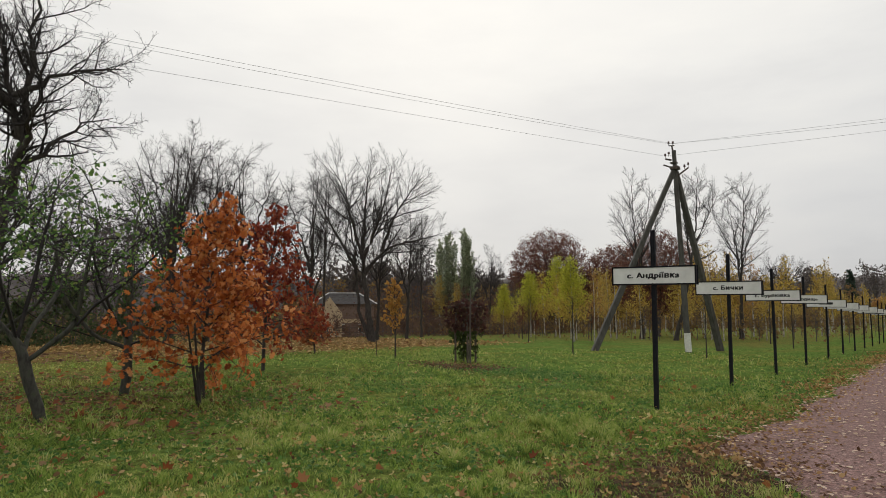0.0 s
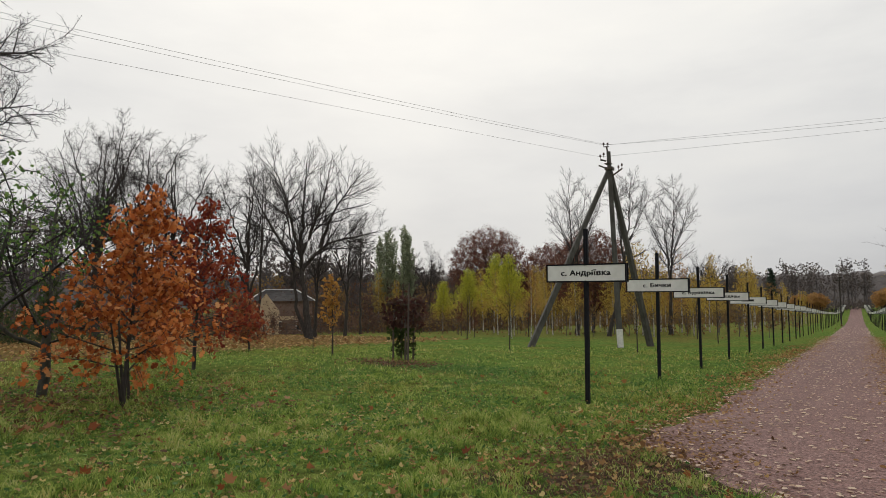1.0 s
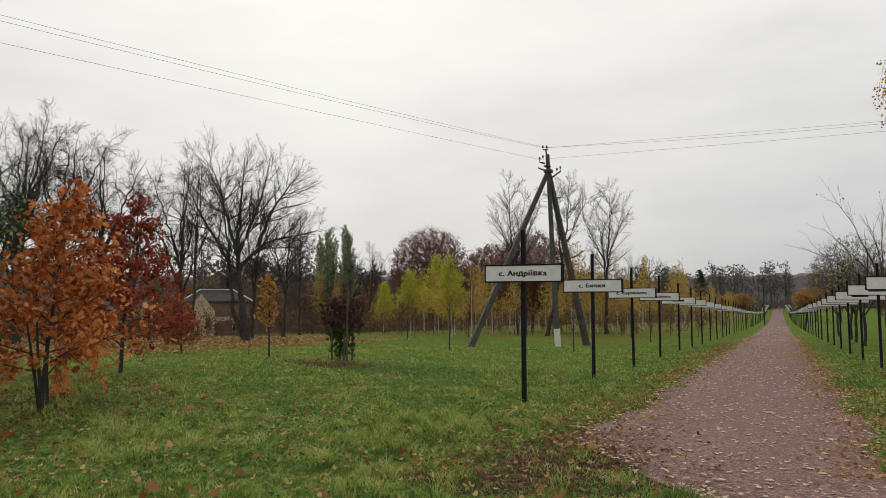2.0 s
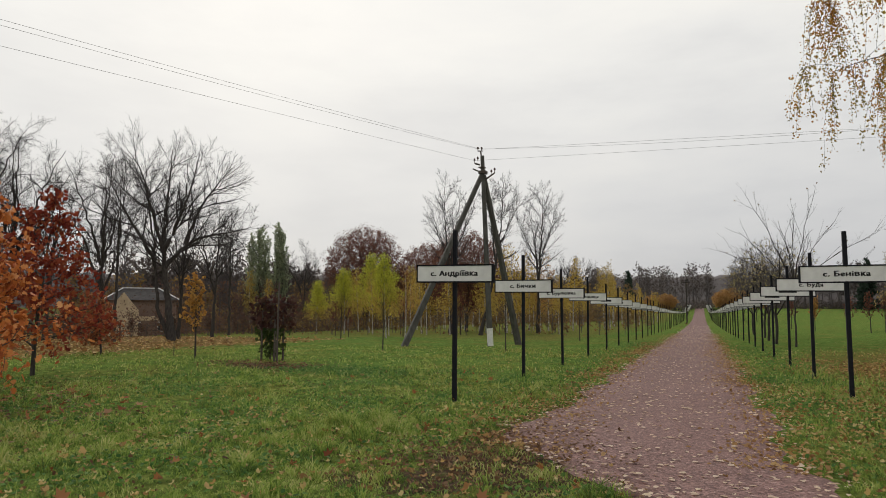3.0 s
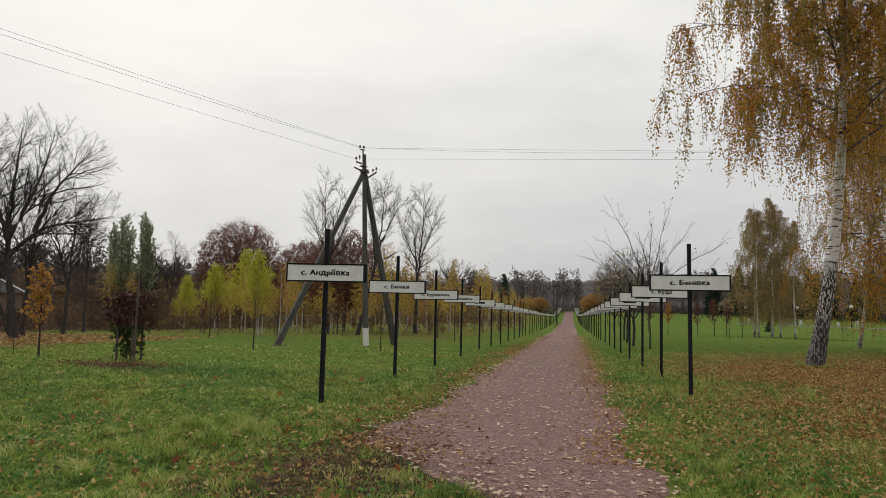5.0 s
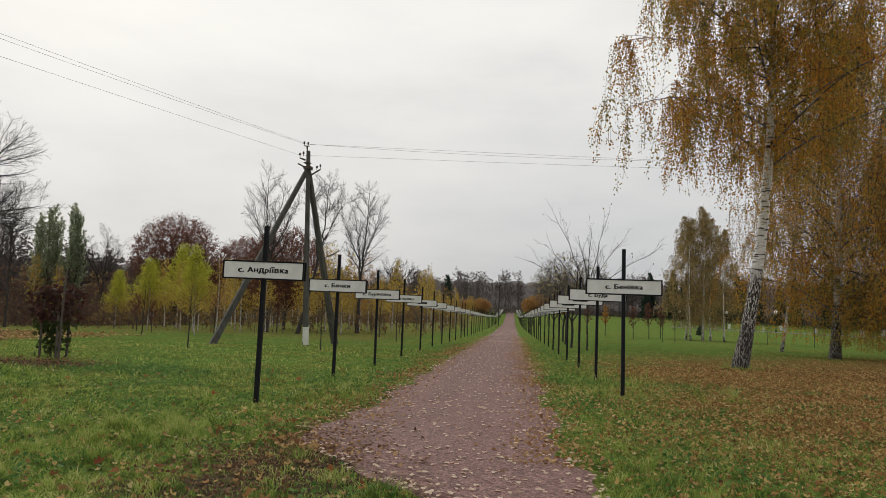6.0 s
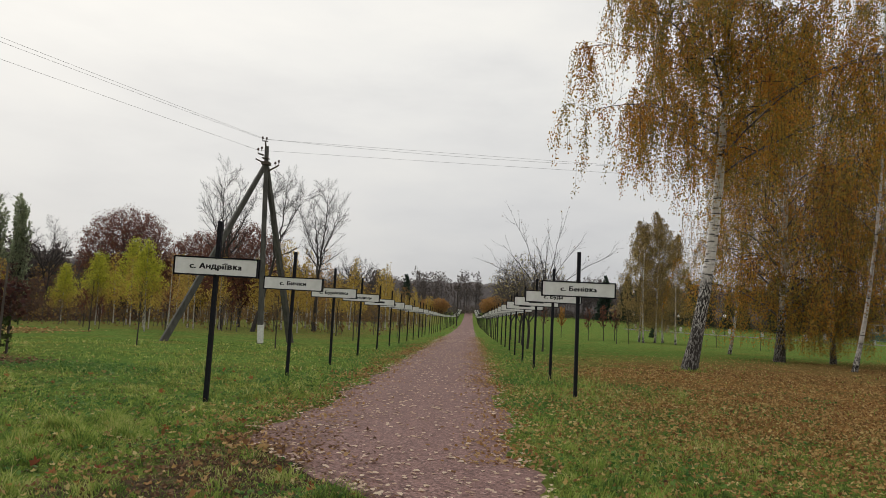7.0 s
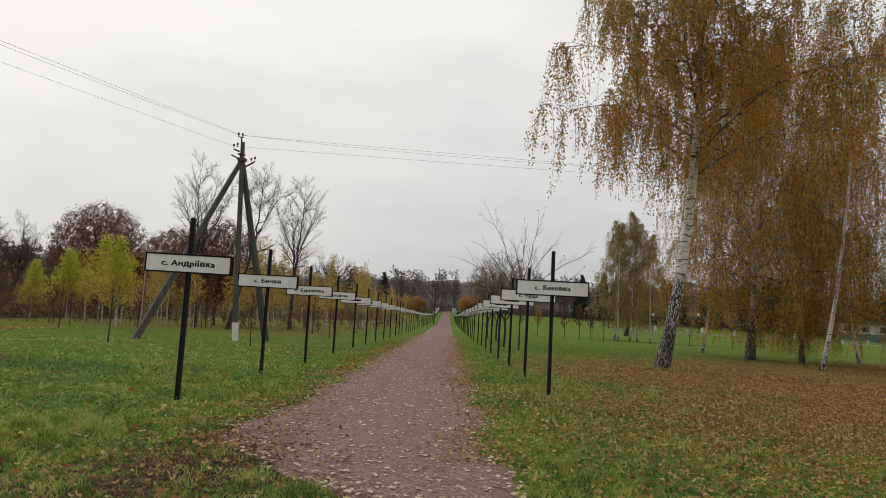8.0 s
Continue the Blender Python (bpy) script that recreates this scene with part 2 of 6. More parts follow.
def birch_bark(name, foot_drop=0.0):
    """White bark with black lenticels; the old foot is dark and fissured."""
    m = bpy.data.materials.new(name)
    m.use_nodes = True
    nt = m.node_tree
    nt.nodes.clear()
    co = nt.nodes.new("ShaderNodeTexCoord").outputs["Object"]
    z = node(nt, "ShaderNodeSeparateXYZ", i0=co).outputs[2]
    white = ramp(nt, noise_tex(nt, co, 6, 4), [(0.3, (0.5, 0.47, 0.43)), (0.7, (0.74, 0.71, 0.67))])
    lent = step(nt, noise_tex(nt, co, 3.2, 5, 0.65, (0.8, 0.8, 4.6)), 0.56, 0.6)
    white = mix(nt, lent, white, (0.03, 0.027, 0.025))
    crack = step(nt, noise_tex(nt, co, 17.0, 4, 0.65, (1.7, 1.7, 0.4)), 0.5, 0.57)
    foot = mix(nt, crack, (0.028, 0.024, 0.022), (0.5, 0.475, 0.44))
    edge = math_node(nt, "ADD", math_node(nt, "ADD", z, foot_drop), math_node(nt, "MULTIPLY", noise_tex(nt, co, 2.2, 4), -3.4))
    low = step(nt, edge, -1.1, 0.5)
    hi_lent = step(nt, edge, 0.9, 2.2)
    col = mix(nt, low, mix(nt, 0.62, foot, (0.035, 0.03, 0.027)), mix(nt, hi_lent, foot, white))
    p = node(nt, "ShaderNodeBsdfPrincipled", Base_Color=col, Roughness=0.75)
    p.inputs["Specular IOR Level"].default_value = 0.2
    b = node(nt, "ShaderNodeBump", Height=noise_tex(nt, co, 16, 4, 0.6, (1.5, 1.5, 0.5)), Strength=0.9, Distance=0.03)
    nt.links.new(b.outputs[0], p.inputs["Normal"])
    out = nt.nodes.new("ShaderNodeOutputMaterial")
    nt.links.new(p.outputs[0], out.inputs[0])
    return m


def young_birch_bark():
    return surface("young_birch_bark", [(0.36, (0.1, 0.085, 0.075)), (0.48, (0.38, 0.355, 0.32)), (0.75, (0.62, 0.59, 0.55))], 5, detail=4, bump=0.3, stretch=(1, 1, 2.5))


M_BIRCHBARK, M_WHITEBARK, M_YOUNGBARK = birch_bark("birch_bark"), birch_bark("clean_birch_bark", 2.4), young_birch_bark()


def ground_material():
    m = bpy.data.materials.new("autumn_lawn")
    m.use_nodes = True
    nt = m.node_tree
    nt.nodes.clear()
    co = nt.nodes.new("ShaderNodeTexCoord").outputs["Object"]
    sep = node(nt, "ShaderNodeSeparateXYZ", i0=co).outputs
    x, y = sep[0], sep[1]
    grain = noise_tex(nt, co, 7, 6, 0.65)
    patch = noise_tex(nt, co, 0.55, 6, 0.65)
    broad = noise_tex(nt, co, 0.06, 3)
    green = ramp(nt, grain, [(0.3, (0.03, 0.055, 0.017)), (0.5, (0.11, 0.18, 0.042)), (0.7, (0.22, 0.31, 0.08))])
    dry = ramp(nt, grain, [(0.3, (0.085, 0.075, 0.025)), (0.5, (0.18, 0.17, 0.045)), (0.7, (0.29, 0.26, 0.085))])
    col = mix(nt, math_node(nt, "MULTIPLY", step(nt, patch, 0.46, 0.62), 0.6), green, dry)
    col = mix(nt, math_node(nt, "MULTIPLY", step(nt, broad, 0.5, 0.7), 0.35), col, dry)
    col = mix(nt, step(nt, noise_tex(nt, co, 1.6, 6, 0.7), 0.35, 0.65), mix(nt, 1.0, col, (0.82, 0.85, 0.8), "MULTIPLY"), col)
    col = mix(nt, math_node(nt, "MULTIPLY", step(nt, noise_tex(nt, co, 26, 5, 0.75), 0.5, 0.62), 0.55), col, (0.035, 0.045, 0.018))
    lit = ramp(nt, noise_tex(nt, co, 11, 5, 0.7), [(0.3, (0.065, 0.038, 0.02)), (0.5, (0.17, 0.1, 0.042)), (0.7, (0.33, 0.2, 0.086))])
    wob = math_node(nt, "MULTIPLY", math_node(nt, "SUBTRACT", noise_tex(nt, co, 0.5, 4), 0.5), 7.0)
    xr, yr = math_node(nt, "ADD", x, wob), math_node(nt, "ADD", y, wob)
    # under the birches east of the path
    east = math_node(nt, "MULTIPLY", step(nt, xr, 5.4, 9.5), math_node(nt, "MULTIPLY", step(nt, yr, -4.0, 1.5), math_node(nt, "SUBTRACT", 1.0, step(nt, math_node(nt, "SUBTRACT", yr, math_node(nt, "MULTIPLY", x, 0.65)), 6.0, 17.0))))
    # under the bare trees to the west
    west = math_node(nt, "MULTIPLY", step(nt, math_node(nt, "MULTIPLY", xr, -1.0), 14.5, 17.5), math_node(nt, "SUBTRACT", 1.0, step(nt, math_node(nt, "ADD", yr, math_node(nt, "MULTIPLY", x, 0.55)), 12.0, 18.0)))
    west = math_node(nt, "MULTIPLY", west, step(nt, math_node(nt, "MULTIPLY", xr, -1.0), 14.0, 19.0))
    # below the apple trees
    apple = math_node(nt, "MULTIPLY", step(nt, math_node(nt, "MULTIPLY", xr, -1.0), 4.5, 8.0), math_node(nt, "SUBTRACT", 1.0, step(nt, yr, -2.0, 1.0)))
    # between the young birches
    grove = math_node(nt, "MULTIPLY", step(nt, math_node(nt, "ADD", yr, math_node(nt, "MULTIPLY", x, 0.35)), 20.0, 27.0), math_node(nt, "MULTIPLY", step(nt, math_node(nt, "MULTIPLY", xr, -1.0), 2.5, 5.0), 0.75))
    apple = math_node(nt, "MAXIMUM", math_node(nt, "MULTIPLY", apple, 0.95), grove)
    mask = math_node(nt, "MAXIMUM", math_node(nt, "MULTIPLY", east, 0.85), math_node(nt, "MAXIMUM", math_node(nt, "MULTIPLY", west, 0.8), math_node(nt, "MULTIPLY", apple, 0.42)))
    mask = math_node(nt, "MULTIPLY", mask, step(nt, noise_tex(nt, co, 3.0, 5, 0.7), 0.26, 0.44))
    col = mix(nt, mask, col, lit)
    # trodden soil beside the path and round the young trees
    soil = ramp(nt, noise_tex(nt, co, 14, 5, 0.7), [(0.3, (0.03, 0.021, 0.016)), (0.55, (0.085, 0.06, 0.043)), (0.75, (0.17, 0.125, 0.08))])
    for cx, cy, rx, ry in ((2.0, -3.6, 0.9, 1.15), (1.3, -4.7, 0.7, 0.4), (2.4, -4.35, 0.6, 0.45), (-6.9, 4.6, 1.2, 0.9)):
        dx = math_node(nt, "DIVIDE", math_node(nt, "SUBTRACT", x, cx), rx)
        dy = math_node(nt, "DIVIDE", math_node(nt, "SUBTRACT", y, cy), ry)
        d = math_node(nt, "ADD", math_node(nt, "MULTIPLY", dx, dx), math_node(nt, "MULTIPLY", dy, dy))
        d = math_node(nt, "ADD", d, math_node(nt, "MULTIPLY", math_node(nt, "SUBTRACT", noise_tex(nt, co, 2.6, 5, 0.7), 0.5), 2.2))
        col = mix(nt, math_node(nt, "SUBTRACT", 1.0, step(nt, d, 0.45, 1.0)), col, soil)
    p = node(nt, "ShaderNodeBsdfPrincipled", Base_Color=col, Roughness=0.95)
    p.inputs["Specular IOR Level"].default_value = 0.0
    b = node(nt, "ShaderNodeBump", Height=noise_tex(nt, co, 16, 5, 0.7), Strength=0.9, Distance=0.06)
    nt.links.new(b.outputs[0], p.inputs["Normal"])
    out = nt.nodes.new("ShaderNodeOutputMaterial")
    nt.links.new(p.outputs[0], out.inputs[0])
    return m


def path_material():
    m = bpy.data.materials.new("red_granite_grit")
    m.use_nodes = True
    nt = m.node_tree
    nt.nodes.clear()
    co = nt.nodes.new("ShaderNodeTexCoord").outputs["Object"]
    v = nt.nodes.new("ShaderNodeTexVoronoi")
    v.inputs["Scale"].default_value = 55
    nt.links.new(co, v.inputs["Vector"])
    grit = node(nt, "ShaderNodeSeparateColor", i0=v.outputs["Color"]).outputs[0]
    col = ramp(nt, grit, [(0.0, (0.076, 0.042, 0.039)), (0.5, (0.172, 0.097, 0.087)), (0.9, (0.255, 0.148, 0.133)), (1.0, (0.34, 0.23, 0.205))])
    worn = noise_tex(nt, co, 0.8, 5, 0.6, (1.6, 0.5, 1))
    col = mix(nt, math_node(nt, "MULTIPLY", step(nt, worn, 0.45, 0.7), 0.45), col, mix(nt, 1.0, col, (0.6, 0.55, 0.53), "MULTIPLY"))
    fine = noise_tex(nt, co, 5, 5)
    col = mix(nt, math_node(nt, "MULTIPLY", step(nt, fine, 0.55, 0.75), 0.35), col, (0.2, 0.13, 0.1))
    p = node(nt, "ShaderNodeBsdfPrincipled", Base_Color=col, Roughness=0.85)
    p.inputs["Specular IOR Level"].default_value = 0.25
    b = node(nt, "ShaderNodeBump", Height=v.outputs["Distance"], Strength=0.6, Distance=0.012)
    b2 = node(nt, "ShaderNodeBump", Height=noise_tex(nt, co, 2.5, 4), Strength=0.5, Distance=0.05)
    nt.links.new(b.outputs[0], b2.inputs["Normal"])
    nt.links.new(b2.outputs[0], p.inputs["Normal"])
    out = nt.nodes.new("ShaderNodeOutputMaterial")
    nt.links.new(p.outputs[0], out.inputs[0])
    return m


M_GROUND, M_PATH = ground_material(), path_material()


# ---------------------------------------------------------------- mesh helpers
def quick_mesh(name, verts, faces_sizes, loops, material=None, smooth=False):
    """A mesh out of arrays: vertices, corners of each face in turn, and the count of corners a face."""
    me = bpy.data.meshes.new(name)
    verts = np.asarray(verts, dtype=np.float32)
    loops = np.array(list(loops) if isinstance(loops, range) else loops, dtype=np.int32).ravel()
    sizes = np.asarray(faces_sizes, dtype=np.int32)
    me.vertices.add(len(verts))
    me.vertices.foreach_set("co", verts.ravel())
    me.loops.add(len(loops))
    me.loops.foreach_set("vertex_index", loops)
    me.polygons.add(len(sizes))
    me.polygons.foreach_set("loop_start", np.concatenate(([0], np.cumsum(sizes)[:-1])).astype(np.int32))
    me.update(calc_edges=True)
    if smooth:
        me.polygons.foreach_set("use_smooth", np.ones(len(sizes), dtype=bool))
    if material:
        me.materials.append(material)
    return me


def bm_mesh(name, bm, material, smooth=False):
    me = bpy.data.meshes.new(name)
    bm.to_mesh(me)
    bm.free()
    if smooth:
        me.polygons.foreach_set("use_smooth", [True] * len(me.polygons))
    me.materials.append(material)
    return me


def part(name, data, parent, label="", at=None):
    ob = new(name, data)
    ob.parent = parent
    if at is not None:
        ob.matrix_basis = at
    return tagged(ob, label)


def thing(name, label, category, at, group="", kind=""):
    ob = new(name)
    ob.empty_display_size = 0.2
    ob.matrix_basis = at
    return tagged(ob, label, category, group, kind)


def box(bm, cx, cy, cz, sx, sy, sz, bevel=0.0, turn=None):
    made = bmesh.ops.create_cube(bm, size=1.0)["verts"]
    m = Matrix.Translation((cx, cy, cz)) @ (turn or Matrix()) @ Matrix.Diagonal((sx, sy, sz, 1))
    bmesh.ops.transform(bm, matrix=m, verts=made)
    if bevel:
        edges = list({e for v in made for e in v.link_edges})
        bmesh.ops.bevel(bm, geom=edges, offset=bevel, segments=2, affect="EDGES", profile=0.7)


def box_mesh(name, dims, material, bevel=0.0, centre=(0, 0, 0)):
    bm = bmesh.new()
    box(bm, *centre, *dims, bevel)
    return bm_mesh(name, bm, material)


def tubes(lines, sides):
    """Tapered tubes along polylines: (points, radii) each; returns vertices, face sizes, corners."""
    vs, ls, total, nf = [], [], 0, 0
    ang = np.arange(sides) * 2 * np.pi / sides
    ca, sa = np.cos(ang), np.sin(ang)
    for pts, rad in lines:
        pts, rad = np.asarray(pts, float), np.asarray(rad, float)
        d = np.gradient(pts, axis=0)
        d /= np.linalg.norm(d, axis=1)[:, None] + 1e-9
        ref = np.where(np.abs(d[:, 2:3]) > 0.9, np.array([[1.0, 0, 0]]), np.array([[0, 0, 1.0]]))
        if abs(d[0, 2]) > 0.9:
            ref[:] = (1.0, 0, 0)
        u = np.cross(d, ref)
        u /= np.linalg.norm(u, axis=1)[:, None] + 1e-9
        w = np.cross(d, u)
        ring = pts[:, None] + rad[:, None, None] * (ca[None, :, None] * u[:, None] + sa[None, :, None] * w[:, None])
        n = len(pts)
        vs.append(ring.reshape(-1, 3))
        i = np.arange(n - 1)[:, None] * sides + np.arange(sides)[None]
        j = np.arange(n - 1)[:, None] * sides + (np.arange(sides)[None] + 1) % sides
        q = np.stack([i, j, j + sides, i + sides], -1).reshape(-1, 4) + total
        ls.append(q)
        total += n * sides
        nf += len(q)
    return np.concatenate(vs), np.full(nf, 4), np.concatenate(ls)


def tube_mesh(name, groups, material, smooth=True):
    """groups: (lines, sides) pairs, joined."""
    V, S, L, off = [], [], [], 0
    for lines, sides in groups:
        if not lines:
            continue
        v, s, l = tubes(lines, sides)
        V.append(v), S.append(s), L.append(l.ravel() + off)
        off += len(v)
    return quick_mesh(name, np.concatenate(V), np.concatenate(S), np.concatenate(L), material, smooth)


DIAMOND = np.array([(0, 0, 0), (0.34, 0.45, 0.06), (0, 1, 0), (-0.34, 0.45, 0.06)])
OVAL = np.array([(0, 0, 0), (0.3, 0.25, 0.05), (0.3, 0.7, 0.08), (0, 1, -0.05), (-0.3, 0.7, 0.08), (-0.3, 0.25, 0.05)])
OAK_LEAF = np.array([(0, 0, 0), (0.12, 0.12, 0.02), (0.36, 0.22, 0.08), (0.2, 0.36, 0.02), (0.46, 0.55, 0.1), (0.2, 0.64, 0.02), (0.3, 0.88, 0.06), (0, 1, -0.06),
                     (-0.3, 0.88, 0.06), (-0.2, 0.64, 0.02), (-0.46, 0.55, 0.1), (-0.2, 0.36, 0.02), (-0.36, 0.22, 0.08), (-0.12, 0.12, 0.02)])
MAPLE_LEAF = np.array([(0, 0, 0), (0.2, 0.1, 0.04), (0.5, 0.16, 0.12), (0.33, 0.4, 0.05), (0.52, 0.66, 0.14), (0.2, 0.66, 0.03), (0, 1, 0.1),
                       (-0.2, 0.66, 0.03), (-0.52, 0.66, 0.14), (-0.33, 0.4, 0.05), (-0.5, 0.16, 0.12), (-0.2, 0.1, 0.04)])


BROAD_LEAF = np.array([(0, 0, 0.16), (0.24, 0.1, 0.04), (0.43, 0.33, 0.3), (0.27, 0.6, 0.02), (0.24, 0.9, 0.2), (-0.04, 1.0, 0.36), (-0.22, 0.8, 0.04), (-0.41, 0.52, 0.32), (-0.2, 0.18, 0.02)])
CURLED_LEAF = MAPLE_LEAF * np.array([0.8, 1, 1]) + np.stack([0.06 * np.sin(9 * MAPLE_LEAF[:, 1]), 0 * MAPLE_LEAF[:, 0], 0.9 * MAPLE_LEAF[:, 0] ** 2 + 0.6 * (MAPLE_LEAF[:, 1] - 0.5) ** 2], 1)


def leaves_arrays(rng, pos, size, shape, hang=0.0, flat=0.0, spread=0.35):
    """Leaves of one shape at the places given. hang: how much they point down; flat: how near they lie to the level."""
    n = len(pos)
    d = rng.normal(size=(n, 3))
    d[:, 2] = d[:, 2] * (1 - flat) - hang * 2.2
    d /= np.linalg.norm(d, axis=1)[:, None] + 1e-9
    up = rng.normal(size=(n, 3)) * (1 - 0.85 * flat)
    up[:, 2] += flat * 2.0
    u = np.cross(d, up)
    u /= np.linalg.norm(u, axis=1)[:, None] + 1e-9
    w = np.cross(u, d)
    s = size * (1 + spread * rng.uniform(-1, 1, n))
    t = shape[None] * s[:, None, None]
    v = pos[:, None] + t[..., 0:1] * u[:, None] + t[..., 1:2] * d[:, None] + t[..., 2:3] * w[:, None]
    k = len(shape)
    return v.reshape(-1, 3), np.full(n, k), np.arange(n * k)


def leaf_mesh(name, rng, pos, size, shape, material, **kw):
    v, s, l = leaves_arrays(rng, np.asarray(pos, float), size, shape, **kw)
    return quick_mesh(name, v, s, l, material)


# ---------------------------------------------------------------- lie of the land
_ys = np.arange(-400.0, 2000.0, 1.0)
_zs = np.interp(_ys, [-400, -60, 0, 70, 110, 150, 190, 240, 300, 2000], [2, 1.27, 0, -1.48, -2.1, -2.4, -1.9, -0.4, -0.2, 0])
_k = np.hanning(41)
_zs = np.where((_ys > 30) & (_ys < 400), np.convolve(_zs, _k / _k.sum(), "same"), _zs)


def land(x, y):
    return np.interp(y, _ys, _zs) + 0.014 * np.clip(x, -4, 8) + 0.03 * np.clip(np.asarray(x) + 12, -60, 0)


def bumps(x, y):
    away = np.clip((np.abs(np.asarray(x) - 2.96) - 1.8) / 1.5, 0, 1)
    return away * (0.02 * np.sin(1.7 * x + 0.6 * y) * np.sin(1.1 * y - 0.4 * x) + 0.012 * np.sin(4.1 * x + 1.3) * np.sin(3.7 * y))


def gz(x, y):
    return float(land(x, y) + bumps(x, y))


def at(x, y, turn=0.0, sink=0.0, scale=1.0):
    return pose(x, y, gz(x, y) - sink, 0, 0, turn) @ Matrix.Scale(scale, 4)


def grid_mesh(name, xs, ys, zf, material):
    X, Y = np.meshgrid(xs, ys)
    v = np.stack([X, Y, zf(X, Y)], -1).reshape(-1, 3)
    nx, ny = len(xs), len(ys)
    i = (np.arange(ny - 1)[:, None] * nx + np.arange(nx - 1)[None]).ravel()
    q = np.stack([i, i + 1, i + nx + 1, i + nx], -1)
    return quick_mesh(name, v, np.full(len(q), 4), q, material, True)


gx = np.concatenate([[-1500, -900, -500, -300], np.arange(-200, -30, 6.0), np.arange(-30, 30, 0.6), np.arange(30, 200, 6.0), [300, 500, 900, 1500]])
gy = np.concatenate([[-1500, -600, -200, -80, -40], np.arange(-20, 40, 0.6), np.arange(40, 320, 4.0), [400, 600, 900, 1500, 1990]])
tagged(new("ground", grid_mesh("ground", gx, gy, lambda X, Y: land(X, Y) + bumps(X, Y), M_GROUND)), "uneven autumn lawn strewn with fallen leaves", "lawn", kind="structure")


def path_edges(y):
    y = np.asarray(y, float)
    near = np.clip((-2.7 - y) / 1.8, 0, 1)
    l = 1.52 + 1.45 * near - 0.34 * np.exp(-(((y + 2.2) / 0.8) ** 2)) + 0.09 * np.sin(2.1 * y) + 0.06 * np.sin(5.3 * y + 1) + 0.04 * np.sin(11.7 * y)
    r = 4.4 + 0.1 * np.sin(1.7 * y + 2) + 0.06 * np.sin(4.9 * y) + 0.04 * np.sin(12.3 * y + 0.5)
    return l, r


def path_mesh():
    ys = np.concatenate([np.arange(-30, 40, 0.2), np.arange(40, 300, 2.0)])
    l, r = path_edges(ys)
    f = np.linspace(0, 1, 9)
    X = l[:, None] + (r - l)[:, None] * f[None]
    Y = np.repeat(ys[:, None], 9, 1)
    Z = land(X, Y) + 0.012 + 0.03 * np.sin(np.pi * f)[None] + np.clip(Y - 40, 0, 400) * 0.0003
    Z[:, 0] -= 0.03
    Z[:, -1] -= 0.03
    v = np.stack([X, Y, Z], -1).reshape(-1, 3)
    i = (np.arange(len(ys) - 1)[:, None] * 9 + np.arange(8)[None]).ravel()
    q = np.stack([i, i + 1, i + 10, i + 9], -1)
    return quick_mesh("path", v, np.full(len(q), 4), q, M_PATH, True)


tagged(new("path", path_mesh()), "straight reddish grit footpath scattered with pale leaves", "footpath", kind="structure")


# ---------------------------------------------------------------- village name signs
PLATE_W, PLATE_H, PLATE_Z, POST_H = 1.245, 0.275, 1.932, 2.6


def text_mesh(words, size):
    """Bold lettering: the strokes thickened by shifted layers."""
    cu = bpy.data.curves.new("lettering", "FONT")
    cu.body, cu.size, cu.align_x, cu.align_y, cu.space_character = words.translate(str.maketrans("неАсіруа", "heAcipya")), size, "CENTER", "CENTER", 1.1
    cu.small_caps_scale = 0.74
    for i, letter in enumerate(words):
        cu.body_format[i].use_small_caps = letter == "н"  # the small letter is the capital's shape, smaller
    ob = new("lettering_source", cu)
    flat = bpy.data.meshes.new_from_object(ob.evaluated_get(bpy.context.evaluated_depsgraph_get()))
    bpy.data.objects.remove(ob)
    xs = sorted(v.co.x for v in flat.vertices)
    gaps = [(b - a, (a + b) / 2) for a, b in zip(xs, xs[1:])]
    limit_x = max(gaps)[1] if " " in words else 1e3  # the space between the two words
    made = []
    shifts = ((0, 0), (0.007, 0), (-0.007, 0), (0.005, 0.003), (-0.005, -0.003))
    for first_word in (True, False):
        faces = [[flat.vertices[i].co for i in f.vertices] for f in flat.polygons if (f.center.x < limit_x) == first_word]
        if not faces:
            continue
        corners = [Vector((v.x * 1.09 + dx, v.y * 0.93 + dy, 0.0005 * i)) for i, (dx, dy) in enumerate(shifts) for f in faces for v in f]
        made.append(quick_mesh("lettering", corners, [len(f) for f in faces] * len(shifts), range(len(corners)), M_LETTER))
    return made


def frame_bm(w, h, t, d):
    bm = bmesh.new()
    for cx, cz, sx, sz in ((0, h / 2 - t / 2, w, t), (0, t / 2 - h / 2, w, t), (t / 2 - w / 2, 0, t, h - 2 * t), (w / 2 - t / 2, 0, t, h - 2 * t)):
        box(bm, cx, 0, cz, sx, d, sz)
    return bm


POST_ME = box_mesh("post", (0.062, 0.062, POST_H + 0.4), M_BLACK, 0.006, (0, 0, (POST_H - 0.4) / 2))


def plate_meshes(w):
    face = box_mesh("plate", (w - 0.01, 0.016, PLATE_H - 0.01), M_PLATE, 0.003)
    rim = bm_mesh("rim", frame_bm(w, PLATE_H, 0.021, 0.03), M_BLACK)
    return face, rim


def bolt_mesh():
    bm = bmesh.new()
    bmesh.ops.create_cone(bm, cap_ends=True, segments=6, radius1=0.009, radius2=0.007, depth=0.008)
    bmesh.ops.transform(bm, matrix=pose(0, 0, 0, 90), verts=bm.verts)
    return bm_mesh("bolt", bm, M_STEEL)


BOLT_ME = bolt_mesh()
BAR_ME = box_mesh("lettering", (0.42, 0.003, 0.075), M_LETTER)


